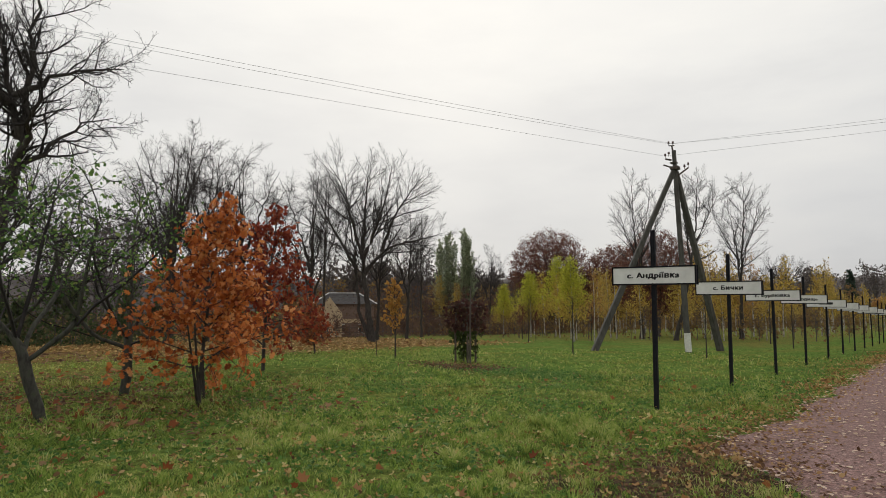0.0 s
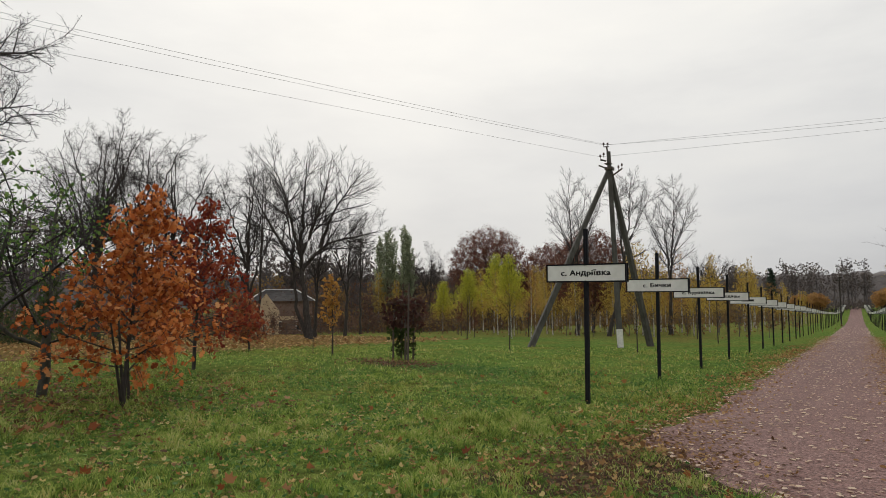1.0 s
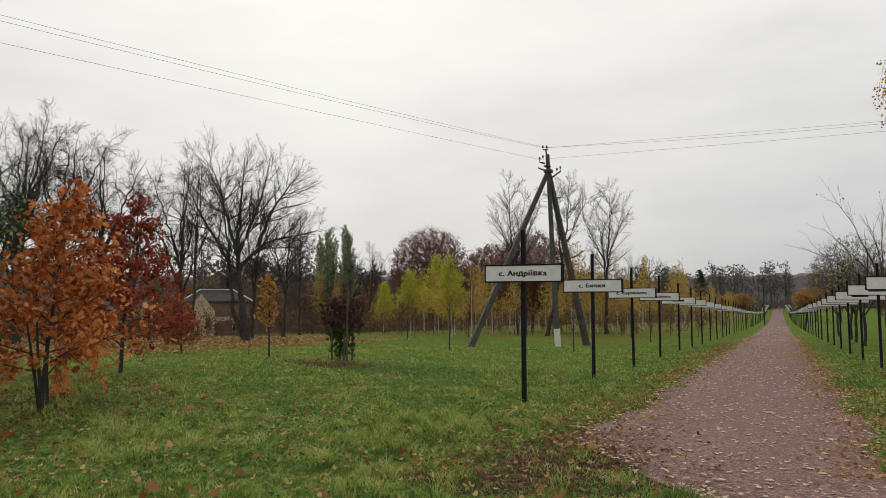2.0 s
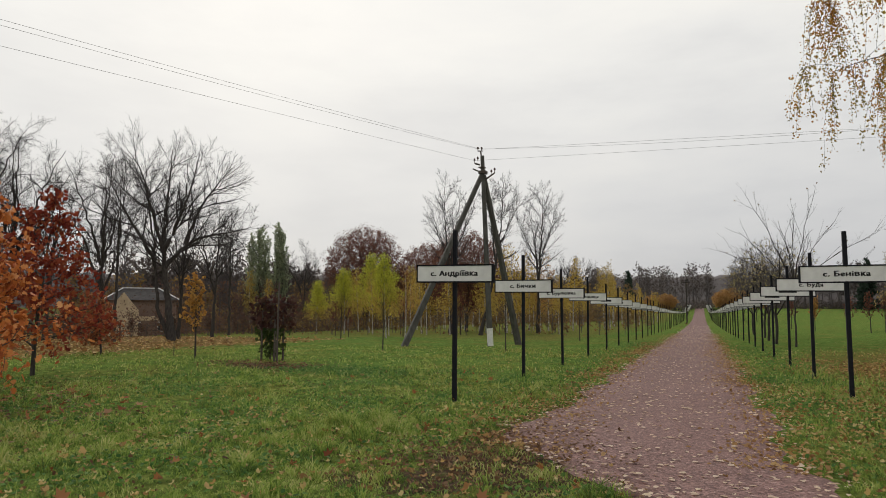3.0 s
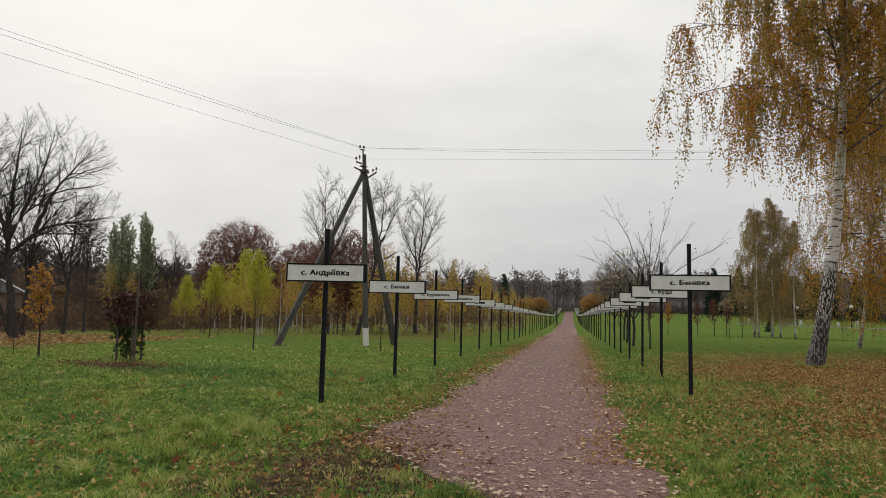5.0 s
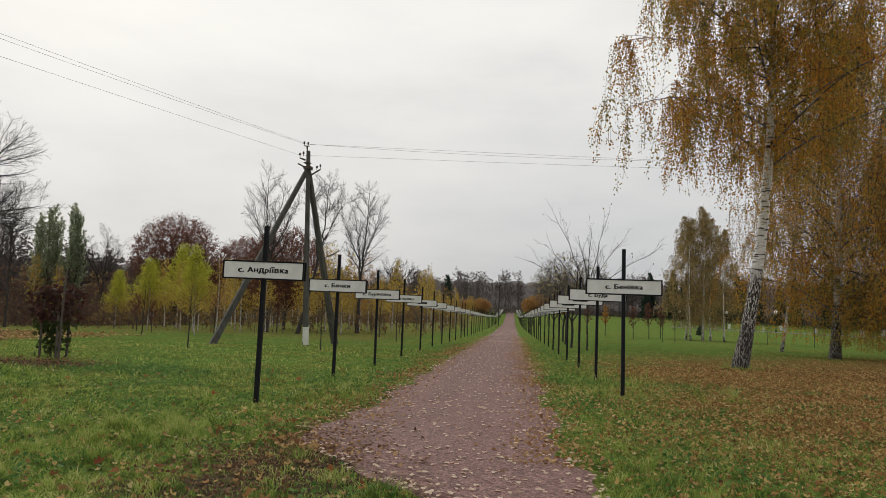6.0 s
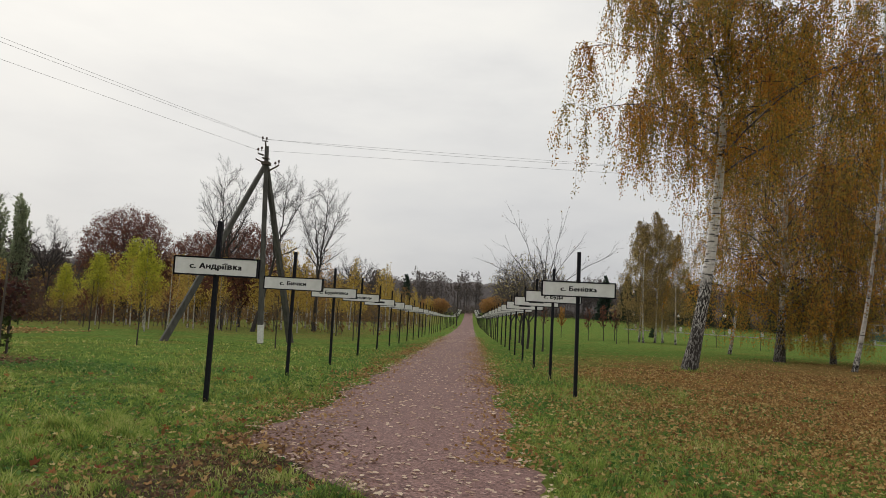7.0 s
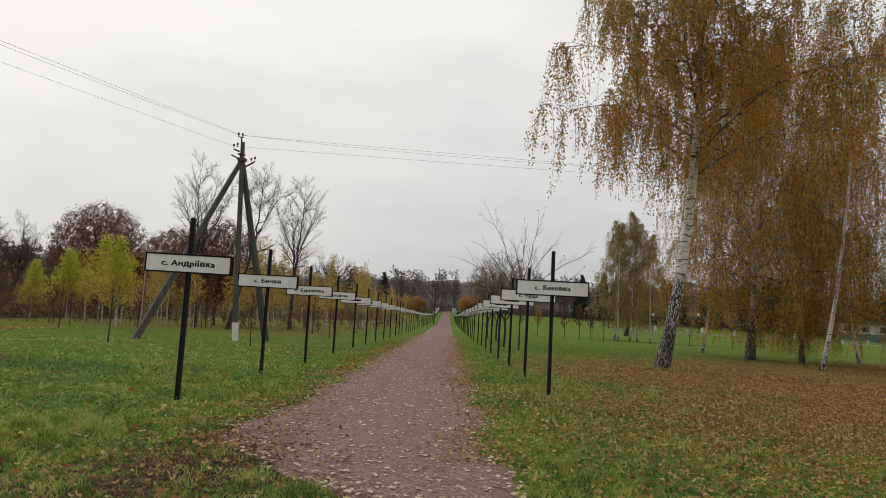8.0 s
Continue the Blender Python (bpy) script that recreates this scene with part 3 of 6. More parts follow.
def sign(x, y, label, words="", w=PLATE_W, lean=(0.0, 0.0), dx=0.0, size=0.122, bar=None, turn=0.0):
    s = thing("village_sign", label, "sign", pose(x, y, gz(x, y), lean[0], lean[1], turn), "village signs along the path")
    part("post", POST_ME, s, "black painted square steel post")
    face, rim = PLATES[w]
    for side, oy in (("front", -0.041), ("back", 0.041)):
        p = part("plate", face, s, "white plate with a black rim", pose(dx, oy, PLATE_Z, 0, 0, 0 if side == "front" else 180))
        part("rim", rim, p)
        for bz in (0.115, -0.115):
            part("bolt", BOLT_ME, p, "", pose(-dx, -0.011, bz))
        if side == "front":
            if words:
                for word in text_mesh(words, size):
                    part("lettering", word, p, "black lettering", pose(0.0 if bar is None else 0.11, -0.009, 0.0, 90))
            if not words or bar is not None:
                b = part("lettering", BAR_ME, p, "black lettering", pose(0 if bar is None else bar, -0.009, 0))
                b.scale = (1, 1, 1) if bar is None else (0.35, 1, 1)
    return s


PLATES = {PLATE_W: plate_meshes(PLATE_W), 1.3: plate_meshes(1.3)}
S_LABEL = "white village name plate on a tall black post"
west_y = [0.0, 4.12, 8.25, 12.52, 17.03, 21.05]
first = [("с. Андріївка", {}), ("с. Бички", {}), ("с. Буряківка", {}), ("родище", {"bar": -0.33}), ("", {}), ("", {})]
leans = [(0.3, 0.3), (-0.2, 0.1), (0.2, -0.3), (0.1, 0.3), (-0.3, 0.1), (0.2, 0.2)]
for yy, (words, kw), ln in zip(west_y, first, leans):
    sign(0.0, yy, S_LABEL, words, lean=ln, **kw)
east_y = [2.35, 5.97, 9.83, 13.88]
for yy, words, ln in zip(east_y, ("с. Бенівка", "с. Буда", "", ""), ((0.2, -0.3), (0.1, 0.2), (-0.2, 0.2), (0.3, 0.1))):
    sign(5.62, yy, S_LABEL, words, w=1.3, lean=ln)
srng = random.Random(5)
W_SIGN = sign(0.0, 25.2, S_LABEL)
E_SIGN = sign(5.62, 17.9, S_LABEL, w=1.3)
for i in range(1, 47):
    yy = 25.2 + 4.12 * i
    xx = srng.uniform(-0.06, 0.06)
    copy_thing(W_SIGN, pose(xx, yy, gz(xx, yy), srng.uniform(-0.5, 0.5), srng.uniform(-0.6, 0.6), srng.uniform(-2, 2)))
for i in range(1, 49):
    yy = 17.9 + 4.05 * i
    xx = 5.62 + srng.uniform(-0.06, 0.06)
    copy_thing(E_SIGN, pose(xx, yy, gz(xx, yy), srng.uniform(-0.5, 0.5), srng.uniform(-0.6, 0.6), srng.uniform(-2, 2)))


# ---------------------------------------------------------------- power pole with its struts
def taper_beam(name, p0, p1, w0, w1, material, bevel=0.02):
    """A square tapered beam from p0 to p1."""
    p0, p1 = Vector(p0), Vector(p1)
    bm = bmesh.new()
    made = bmesh.ops.create_cube(bm, size=1.0)["verts"]
    n = (p1 - p0).length
    for v in made:
        w = w0 if v.co.z < 0 else w1
        v.co = Vector((v.co.x * w, v.co.y * w, (v.co.z + 0.5) * n))
    bmesh.ops.bevel(bm, geom=bm.edges[:], offset=bevel, segments=1, affect="EDGES")
    q = (p1 - p0).to_track_quat("Z", "Y").to_matrix().to_4x4()
    bmesh.ops.transform(bm, matrix=Matrix.Translation(p0) @ q, verts=bm.verts)
    return bm_mesh(name, bm, material)


def insulator_mesh():
    bm = bmesh.new()
    prof = [(0.012, -0.1), (0.012, 0.0), (0.045, 0.0), (0.05, 0.03), (0.03, 0.045), (0.04, 0.06), (0.042, 0.085), (0.02, 0.1), (0.0, 0.105)]
    rings = [[bm.verts.new((r * math.cos(a * math.pi / 5), r * math.sin(a * math.pi / 5), z)) for a in range(10)] for r, z in prof]
    for a, b in zip(rings, rings[1:]):
        for i in range(10):
            bm.faces.new((a[i], a[(i + 1) % 10], b[(i + 1) % 10], b[i]))
    bmesh.ops.remove_doubles(bm, verts=bm.verts, dist=1e-4)
    return bm_mesh("insulator", bm, M_PORCELAIN, True)


PX, PY = -5.16, 18.14
PZ = gz(PX, PY)
pole = thing("power_pole", "grey concrete power pole with two raking struts", "power pole", pose(PX, PY, PZ))
top = Vector((-0.33, -0.1, 8.52))
part("pole_shaft", taper_beam("pole_shaft", (0, 0, -0.3), top, 0.26, 0.17, M_CONCRETE), pole)
part("whitewash_band", taper_beam("whitewash_band", Vector((0, 0, 0)) + top * 0.0, top * 0.094, 0.268, 0.262, M_WHITEWASH, 0.02), pole, "whitewashed foot")
joint = Vector((-0.3, -0.1, 7.75))
for fx, fy in ((-8.2, 15.7), (-4.5, 20.4)):
    base = Vector((fx - PX, fy - PY, gz(fx, fy) - PZ))
    rise = (joint - base).normalized()
    part("strut", taper_beam("strut", base - rise * 0.5, joint - rise * 0.12, 0.25, 0.18, M_CONCRETE), pole, "raking concrete strut")
bm = bmesh.new()
box(bm, -0.3, -0.1, 7.75, 0.34, 0.34, 0.14, 0.02)
box(bm, -0.34, -0.1, 7.98, 0.27, 0.27, 0.05, 0.01)
box(bm, -0.6, -0.16, 7.86, 0.34, 0.07, 0.06, 0.01, Matrix.Rotation(0.45, 4, "Y"))
part("clamp", bm_mesh("clamp", bm, M_STEEL), pole, "rusty steel strut clamp")
INS = insulator_mesh()
ARMS = [((-0.42, -0.14, 8.1), (-0.66, -0.22, 7.62 + 0.55)), ((-0.3, -0.1, 7.35), (0.22, 0.06, 7.74)), ((-0.36, -0.12, 8.45), (-0.4, -0.13, 8.75))]
for a, b in ARMS:
    part("crossarm", taper_beam("crossarm", a, b, 0.07, 0.06, M_STEEL, 0.008), pole, "steel bracket")
INS_AT = [(-0.36, -0.1, 8.82), (-0.52, -0.16, 8.83), (-0.66, -0.22, 8.3), (-0.5, -0.24, 8.36), (0.2, 0.06, 7.86), (0.06, 0.02, 7.78)]
for p in INS_AT:
    part("insulator", INS, pole, "brown porcelain insulator", pose(*p))
part("wire_hook", taper_beam("wire_hook", (-0.52, -0.15, 8.74), (-0.3, -0.08, 8.74), 0.04, 0.04, M_STEEL, 0.005), pole)


def wire(p, q, sag):
    p, q = Vector(p), Vector(q)
    pts, rad = [], []
    for i in range(41):
        f = i / 40
        c = p.lerp(q, f)
        c.z -= 4 * sag * f * (1 - f)
        pts.append(c), rad.append(0.0045)
    ob = new("power_line", tube_mesh("power_line", [([(pts, rad)], 4)], M_WIRE))
    tagged(ob, "thin aluminium power line strung from the concrete pole", "power line", "power lines")


P0 = Vector((PX, PY, PZ))
for k in range(3):
    s0 = P0 + Vector(INS_AT[k])
    wire(s0, (PX - (16.0, 16.3, 17.5)[k], PY - 47.0, (8.1, 8.4, 7.4)[k]), (0.3, 0.5, 0.1)[k])
    wire(s0, (PX + 48, PY + (8.0, 2.0, 4.0)[k], (9.0, 10.4, 8.0)[k]), (0.1, 1.2, 0.1)[k])


# ---------------------------------------------------------------- trees
def grow(rng, out, p, d, length, r, lv, spec):
    """One branch and, by the spec of the next level, its children."""
    s = spec[lv]
    n = s["seg"]
    pts, rad, dirs = [p], [r], [d]
    tip = s.get("tip", 0.3)
    for i in range(n):
        wig = s["wig"]
        d = (d + Vector((rng.gauss(0, wig), rng.gauss(0, wig), rng.gauss(0, wig) + s["up"]))).normalized()
        p = p + d * (length / n)
        pts.append(p), dirs.append(d)
        rad.append(r * (1 - (1 - tip) * ((i + 1) / n) ** s.get("pow", 1.0)))
    out.append((pts, rad, lv))
    if lv + 1 >= len(spec):
        return
    c = spec[lv + 1]
    k = max(1, int(round(c["n"] * (0.75 + 0.5 * rng.random()))))
    az = rng.random() * 6.28
    for j in range(k):
        f = c["lo"] + (c["hi"] - c["lo"]) * (j + rng.random()) / k
        q = min(f * n, n - 1e-3)
        i, fr = int(q), q - int(q)
        pos = pts[i].lerp(pts[i + 1], fr)
        dd = dirs[i + 1]
        az += 2.4 + rng.gauss(0, 0.4)
        side = dd.orthogonal().normalized()
        side.rotate(Matrix.Rotation(az, 3, dd))
        a = radians(c["ang"] + rng.gauss(0, c.get("dang", 9)))
        nd = (dd * math.cos(a) + side * math.sin(a)).normalized()
        ln = length * c["len"] * (1 - c.get("fall", 0.5) * (f - c["lo"]) / max(0.01, c["hi"] - c["lo"])) * rng.uniform(0.7, 1.15)
        rr = (rad[i] * (1 - fr) + rad[i + 1] * fr) * c["rr"]
        grow(rng, out, pos, nd, ln, max(rr, s.get("rmin", 0.004)), lv + 1, spec)


SIDES = (9, 6, 4, 3, 3, 3)


def skeleton_parts(out, bark, twig, thick=1):
    """Meshes of a tree: its trunk, each main limb where thick is 2, and the joined rest of the twigs."""
    made = [("trunk", tube_mesh("trunk", [([(p, r) for p, r, l in out if l == 0], SIDES[0])], bark), "")]
    if thick > 1:
        made += [("limb", tube_mesh("limb", [([(p, r)], SIDES[1])], bark), "") for p, r, l in out if l == 1]
    rest = [([(p, r) for p, r, l in out if l == k], SIDES[min(k, 5)]) for k in range(thick, 6)]
    rest = [x for x in rest if x[0]]
    if rest:
        made.append(("twig_mass", tube_mesh("twig_mass", rest, twig), "stuff"))
    return made


def along(rng, out, levels, step_len, lo=0.15):
    """Places for leaves along the branches of those levels."""
    pos = []
    for pts, rad, lv in out:
        if lv not in levels:
            continue
        P = np.array(pts)
        seg = np.linalg.norm(np.diff(P, axis=0), axis=1)
        tot = seg.sum()
        n = int(tot / step_len * rng.uniform(0.7, 1.3)) + (1 if rng.random() < (tot / step_len) % 1 else 0)
        cum = np.concatenate([[0], np.cumsum(seg)])
        for _ in range(n):
            t = tot * (lo + (1 - lo) * rng.random())
            pos.append([np.interp(t, cum, P[:, c]) for c in range(3)])
    return np.array(pos).reshape(-1, 3)


def tree_meshes(seed, height, r, spec, bark, twig, thick=1, lean=(0, 0)):
    rng = random.Random(seed)
    out = []
    grow(rng, out, Vector((0, 0, -0.15)), Vector((lean[0], lean[1], 1)).normalized(), height, r, 0, spec)
    return rng, out, skeleton_parts(out, bark, twig, thick)


def plant(name, label, category, m, wood, crown=None, group="", crown_label=""):
    t = thing(name, label, category, m, group)
    for pn, me, kd in wood:
        tagged(part(pn, me, t), kind=kd)
    if crown:
        part("crown", crown, t, crown_label)
    return t


def limit(spec, rmin):
    return [dict(s, rmin=rmin) for s in spec]


def space_tree(seed, stems, crown, n, step_len=0.32, kill=0.5, reach=3.2, up=0.12, wig=0.12, tip=0.0105, power=2.35, twigs=1.3, twig_len=0.5):
    """A tree whose branches grow into the space of its crown. stems: lines from the ground; crown: ellipsoids (x, y, z, rx, rz)."""
    rg = np.random.default_rng(seed)
    A = []
    for cx, cy, cz, rx, rz in crown:
        q = rg.normal(size=(n, 3))
        q *= (rg.random(n) ** 0.42 / np.linalg.norm(q, axis=1))[:, None]
        q[:, 2] = np.where(q[:, 2] < 0, q[:, 2] * 0.85, q[:, 2])
        A.append(q * np.array([rx, rx, rz]) + np.array([cx, cy, cz]))
    A = np.concatenate(A)
    P, par = [], []
    for si, st in enumerate(stems):
        last = -1 if si == 0 else min(range(len(P)), key=lambda i: sum((P[i][c] - st[0][c]) ** 2 for c in range(3)))
        line = np.array(st, float)
        seg = np.linalg.norm(np.diff(line, axis=0), axis=1)
        cum = np.concatenate([[0], np.cumsum(seg)])
        for t in np.arange(0 if si == 0 else step_len, cum[-1], step_len):
            P.append(np.array([np.interp(t, cum, line[:, c]) for c in range(3)]) + rg.normal(size=3) * 0.02)
            par.append(last)
            last = len(P) - 1
    kids = [0] * len(P)
    best, near = np.full(len(A), 1e9), np.zeros(len(A), int)

    def look_at(i0):
        Q = np.array(P[i0:])
        for k in range(len(Q)):
            d = np.linalg.norm(A - Q[k], axis=1)
            m = d < best
            best[m], near[m] = d[m], i0 + k

    look_at(0)
    for _ in range(70):
        live = (best > kill) & (best < reach)
        if not live.any():
            break
        idx = np.unique(near[live])
        i0 = len(P)
        for i in idx:
            if kids[i] > 3:
                best[near == i] = 0.0
                continue
            w = A[live & (near == i)] - P[i]
            d = (w / np.linalg.norm(w, axis=1)[:, None]).mean(0) + rg.normal(size=3) * wig + np.array([0, 0, up])
            back = P[i] - P[par[i]] if par[i] >= 0 else np.array([0, 0, 1.0])
            d = d + back / (np.linalg.norm(back) + 1e-9) * 0.5
            P.append(P[i] + d / np.linalg.norm(d) * step_len)
            par.append(int(i)), kids.append(0)
            kids[i] += 1
        if len(P) == i0:
            break
        look_at(i0)
    N = len(P)
    acc = np.zeros(N)
    main = np.full(N, -1)
    rad = np.zeros(N)
    for i in range(N - 1, -1, -1):
        rad[i] = max(tip ** power, acc[i]) ** (1 / power)
        if par[i] >= 0:
            acc[par[i]] += rad[i] ** power
            if main[par[i]] < 0 or rad[i] > rad[main[par[i]]]:
                main[par[i]] = i
    out = []
    for i in range(N):
        if par[i] >= 0 and main[par[i]] == i:
            continue
        ids = [i]
        while main[ids[-1]] >= 0:
            ids.append(main[ids[-1]])
        pts = [P[j] for j in ids]
        rr = [rad[j] for j in ids]
        if par[i] >= 0:
            pts, rr = [P[par[i]]] + pts, [rad[i]] + rr
        for _ in range(2):
            pts = [pts[0]] + [0.25 * pts[k - 1] + 0.5 * pts[k] + 0.25 * pts[k + 1] for k in range(1, len(pts) - 1)] + [pts[-1]]
        lv = 0 if par[i] < 0 else 1 if rr[0] > 0.42 * rad[0] and len(pts) > 8 else 2 if rr[0] > 0.03 else 3
        keep = list(range(len(pts))) if lv < 2 else sorted(set(range(0, len(pts), 2)) | {len(pts) - 1})
        rr[-1] = min(rr[-1], tip) * 0.7
        if len(keep) > 1:
            out.append(([Vector(pts[k]) for k in keep], [rr[k] for k in keep], lv))
        for k in range(1, len(pts)):
            if rr[k] > tip * 4:
                continue
            for _ in range(int(twigs + rg.random())):
                d = pts[k] - pts[k - 1]
                d = d / (np.linalg.norm(d) + 1e-9) + rg.normal(size=3) * 0.5 + np.array([0, 0, up])
                q = pts[k] + d / np.linalg.norm(d) * twig_len * rg.uniform(0.4, 1.2)
                out.append(([Vector(pts[k]), Vector(q)], [tip * 0.75, tip * 0.35], 4))
                if rg.random() < 0.55:
                    e = d / np.linalg.norm(d) + rg.normal(size=3) * 0.45
                    a = pts[k] + (q - pts[k]) * rg.uniform(0.3, 0.7)
                    out.append(([Vector(a), Vector(a + e / np.linalg.norm(e) * twig_len * rg.uniform(0.3, 0.7))], [tip * 0.5, tip * 0.3], 4))
    return out


def curve_through(pts, step_len=0.4):
    """A smooth line through the points given, in even steps."""
    P = np.array(pts, float)
    cum = np.concatenate([[0], np.cumsum(np.linalg.norm(np.diff(P, axis=0), axis=1))])
    t = np.linspace(0, cum[-1], max(4, int(cum[-1] / step_len)))
    Q = np.stack([np.interp(t, cum, P[:, c]) for c in range(3)], 1)
    for _ in range(3):
        Q[1:-1] = 0.25 * Q[:-2] + 0.5 * Q[1:-1] + 0.25 * Q[2:]
    return Q, cum[-1]


def limbed_tree(seed, stems, r, spec, bare_to=3.0, density=3.0, reach=2.6, wig=0.035):
    """A tree on stems of given course, which carry branches, shoots and twigs. spec: branch, shoot, twig, as grow() takes them."""
    rng = random.Random(seed)
    out = []
    for si, st in enumerate(stems):
        Q, ln = curve_through(st)
        n = len(Q)
        for i in range(1, n):
            Q[i] += [rng.gauss(0, wig), rng.gauss(0, wig), 0]
        r0 = r if si == 0 else r * (0.58 if ln > 5 else 0.44)
        rad = [r0 * (1.18 if si == 0 and i == 0 else 1.0) * (1 - 0.95 * (i / (n - 1)) ** 0.62) + 0.006 for i in range(n)]
        pts = [Vector(q) for q in Q]
        out.append((pts, rad, 0 if si == 0 else 1))
        az = rng.random() * 6.28
        for k in range(int(ln * density)):
            f = rng.random() ** 0.8
            u = f * (n - 1)
            i = min(int(u), n - 2)
            p = pts[i].lerp(pts[i + 1], u - i)
            if p.z < bare_to or (si and f < 0.2):
                continue
            d = (pts[i + 1] - pts[i]).normalized()
            az += 2.4 + rng.gauss(0, 0.5)
            side = d.orthogonal().normalized()
            side.rotate(Matrix.Rotation(az, 3, d))
            a = radians(rng.gauss(spec[0]["ang"], 11))
            nd = (d * math.cos(a) + side * math.sin(a) + Vector((0, 0, 0.12))).normalized()
            more = []
            grow(rng, more, p, nd, reach * (1.0 - 0.5 * f) * rng.uniform(0.5, 1.15), min(0.05, max(spec[0]["rmin"] * 1.6, rad[i] * 0.5)), 0, spec)
            out += [(q, w, lv + 2) for q, w, lv in more]
    return out


def fork(z, *tips):
    """A trunk to the height z and stems that part from it towards the tips."""
    main = [(0, 0, -0.2), (0.04, 0.03, z * 0.5), (0, 0, z)]
    return [main] + [[(0, 0, z * f), (x * 0.45, y * 0.45, z * f + (h - z * f) * 0.5), (x, y, h)] for f, x, y, h in tips]


def tall(z0, *arms):
    """A leader that rises through the crown, and limbs that leave it at different heights. arms: from height, tip x, y, z."""
    top = max(a[3] for a in arms)
    lead = [(0, 0, -0.2), (0.08, 0.05, z0), (-0.05, 0.12, (z0 + top) * 0.5), (0.15, 0.0, top - 0.6)]
    return [lead] + [[(0, 0.05, h), (x * 0.35, y * 0.35, h + (z - h) * 0.42), (x * 0.7, y * 0.7, h + (z - h) * 0.72), (x, y, z)] for h, x, y, z in arms]


# the great double-stemmed tree: local x runs along its broad side
TWIN = [[(0.75, 0, -0.3), (0.45, 0, 1.8), (0.15, 0, 3.7), (0.0, 0, 5.6), (0.1, 0.8, 9.0), (0.3, 1.0, 12.4)],
        [(0.5, 0.1, 0.2), (-0.1, 0.3, 1.6), (-0.35, 0.3, 3.4), (-0.55, 0.3, 6.0), (-0.9, 0.4, 8.5), (-1.3, 0.5, 11.6)],
        [(0.1, 0, 4.6), (1.3, 0, 6.1), (2.4, -0.2, 6.7), (3.9, -0.4, 6.9), (5.4, -0.5, 7.4)],
        [(1.3, 0, 6.1), (1.9, 0.2, 8.1), (3.0, 0.4, 10.1), (4.0, 0.5, 11.4)],
        [(0.0, 0, 5.6), (0.6, -0.5, 7.0), (1.5, -0.8, 9.6), (1.9, -1.0, 12.0)],
        [(0.0, 0, 5.6), (-0.9, 0, 8.6), (-1.3, 0.2, 10.6), (-2.3, 0.3, 12.0)],
        [(-0.45, 0.3, 5.0), (-1.6, 0.2, 7.0), (-2.6, 0.0, 8.6), (-3.4, 0.1, 10.4)]]
TWIGGY = [dict(ang=47, seg=7, wig=0.09, up=0.045, tip=0.3, rmin=0.007), dict(n=10, lo=0.12, hi=1.0, ang=34, dang=12, len=0.46, fall=0.5, rr=0.5, seg=3, wig=0.11, up=0.045, tip=0.5, rmin=0.005),
          dict(n=6, lo=0.1, hi=1.0, ang=34, dang=14, len=0.5, fall=0.3, rr=0.6, seg=1, wig=0.12, up=0.05, tip=0.5)]
CROOKED = [dict(TWIGGY[0], ang=48, wig=0.2, up=0.035), dict(TWIGGY[1], ang=46, dang=18, wig=0.2, up=0.03), dict(TWIGGY[2], ang=44, wig=0.2)]
BARE_OUT = [
    limbed_tree(11, TWIN, 0.3, TWIGGY, 4.4, 3.0, 4.2),
    limbed_tree(12, [[(0, 0, -0.2), (0.1, 0, 5), (0, 0.1, 11.6)], [(0.05, 0, 4.4), (-0.7, 0.1, 6.5), (-1.1, 0.3, 9.6)], [(0.05, 0, 6.0), (0.6, 0.1, 8.0), (1.2, 0.0, 10.4)]], 0.14, TWIGGY, 4.6, 2.3, 3.0),
    limbed_tree(13, [[(0, 0, -0.2), (0.2, 0, 5), (0.5, 0.1, 8.5), (0.5, 0.2, 11.6)], [(0.2, 0, 3.6), (-0.5, 0.4, 6.5), (-1.4, 0.6, 10.4)], [(0.3, 0, 5.6), (1.3, -0.2, 7.4), (2.2, -0.2, 10.0)], [(-0.3, 0.3, 6.0), (-1.4, 0.2, 7.6), (-2.2, 0.2, 9.2)]], 0.19, TWIGGY, 4.6, 2.8, 3.3),
    limbed_tree(14, tall(3.0, (2.4, 2.6, 0.6, 9.0), (3.2, -2.4, -0.8, 9.6), (4.0, 0.3, 2.2, 10.6), (4.8, -1.2, -2.0, 11.2), (5.6, 1.6, -1.4, 11.6), (2.9, -1.4, 2.4, 8.4)), 0.2, CROOKED, 4.4, 2.0, 3.5, 0.06),
    limbed_tree(15, [[(0, 0, -0.2), (0.75, 0, 3.2), (1.45, 0.1, 6.5), (1.8, 0, 11.4)], [(1.2, 0.1, 5.4), (0.9, 0.3, 7.5), (0.6, 0.4, 10.4)], [(1.5, 0.1, 6.8), (2.4, 0.1, 8.6), (3.0, 0.0, 10.0)]], 0.18, TWIGGY, 5.0, 2.9, 3.0)]
BARE = [skeleton_parts(o, M_BARK, M_TWIG, 2) for o in BARE_OUT]
BARE_LABEL = "tall leafless tree with fine grey branching twigs"


def bare(x, y, kind, scale, turn, label=BARE_LABEL):
    return plant("bare_tree", label, "tree", at(x, y, turn, 0, scale), BARE[kind], group="leafless trees")


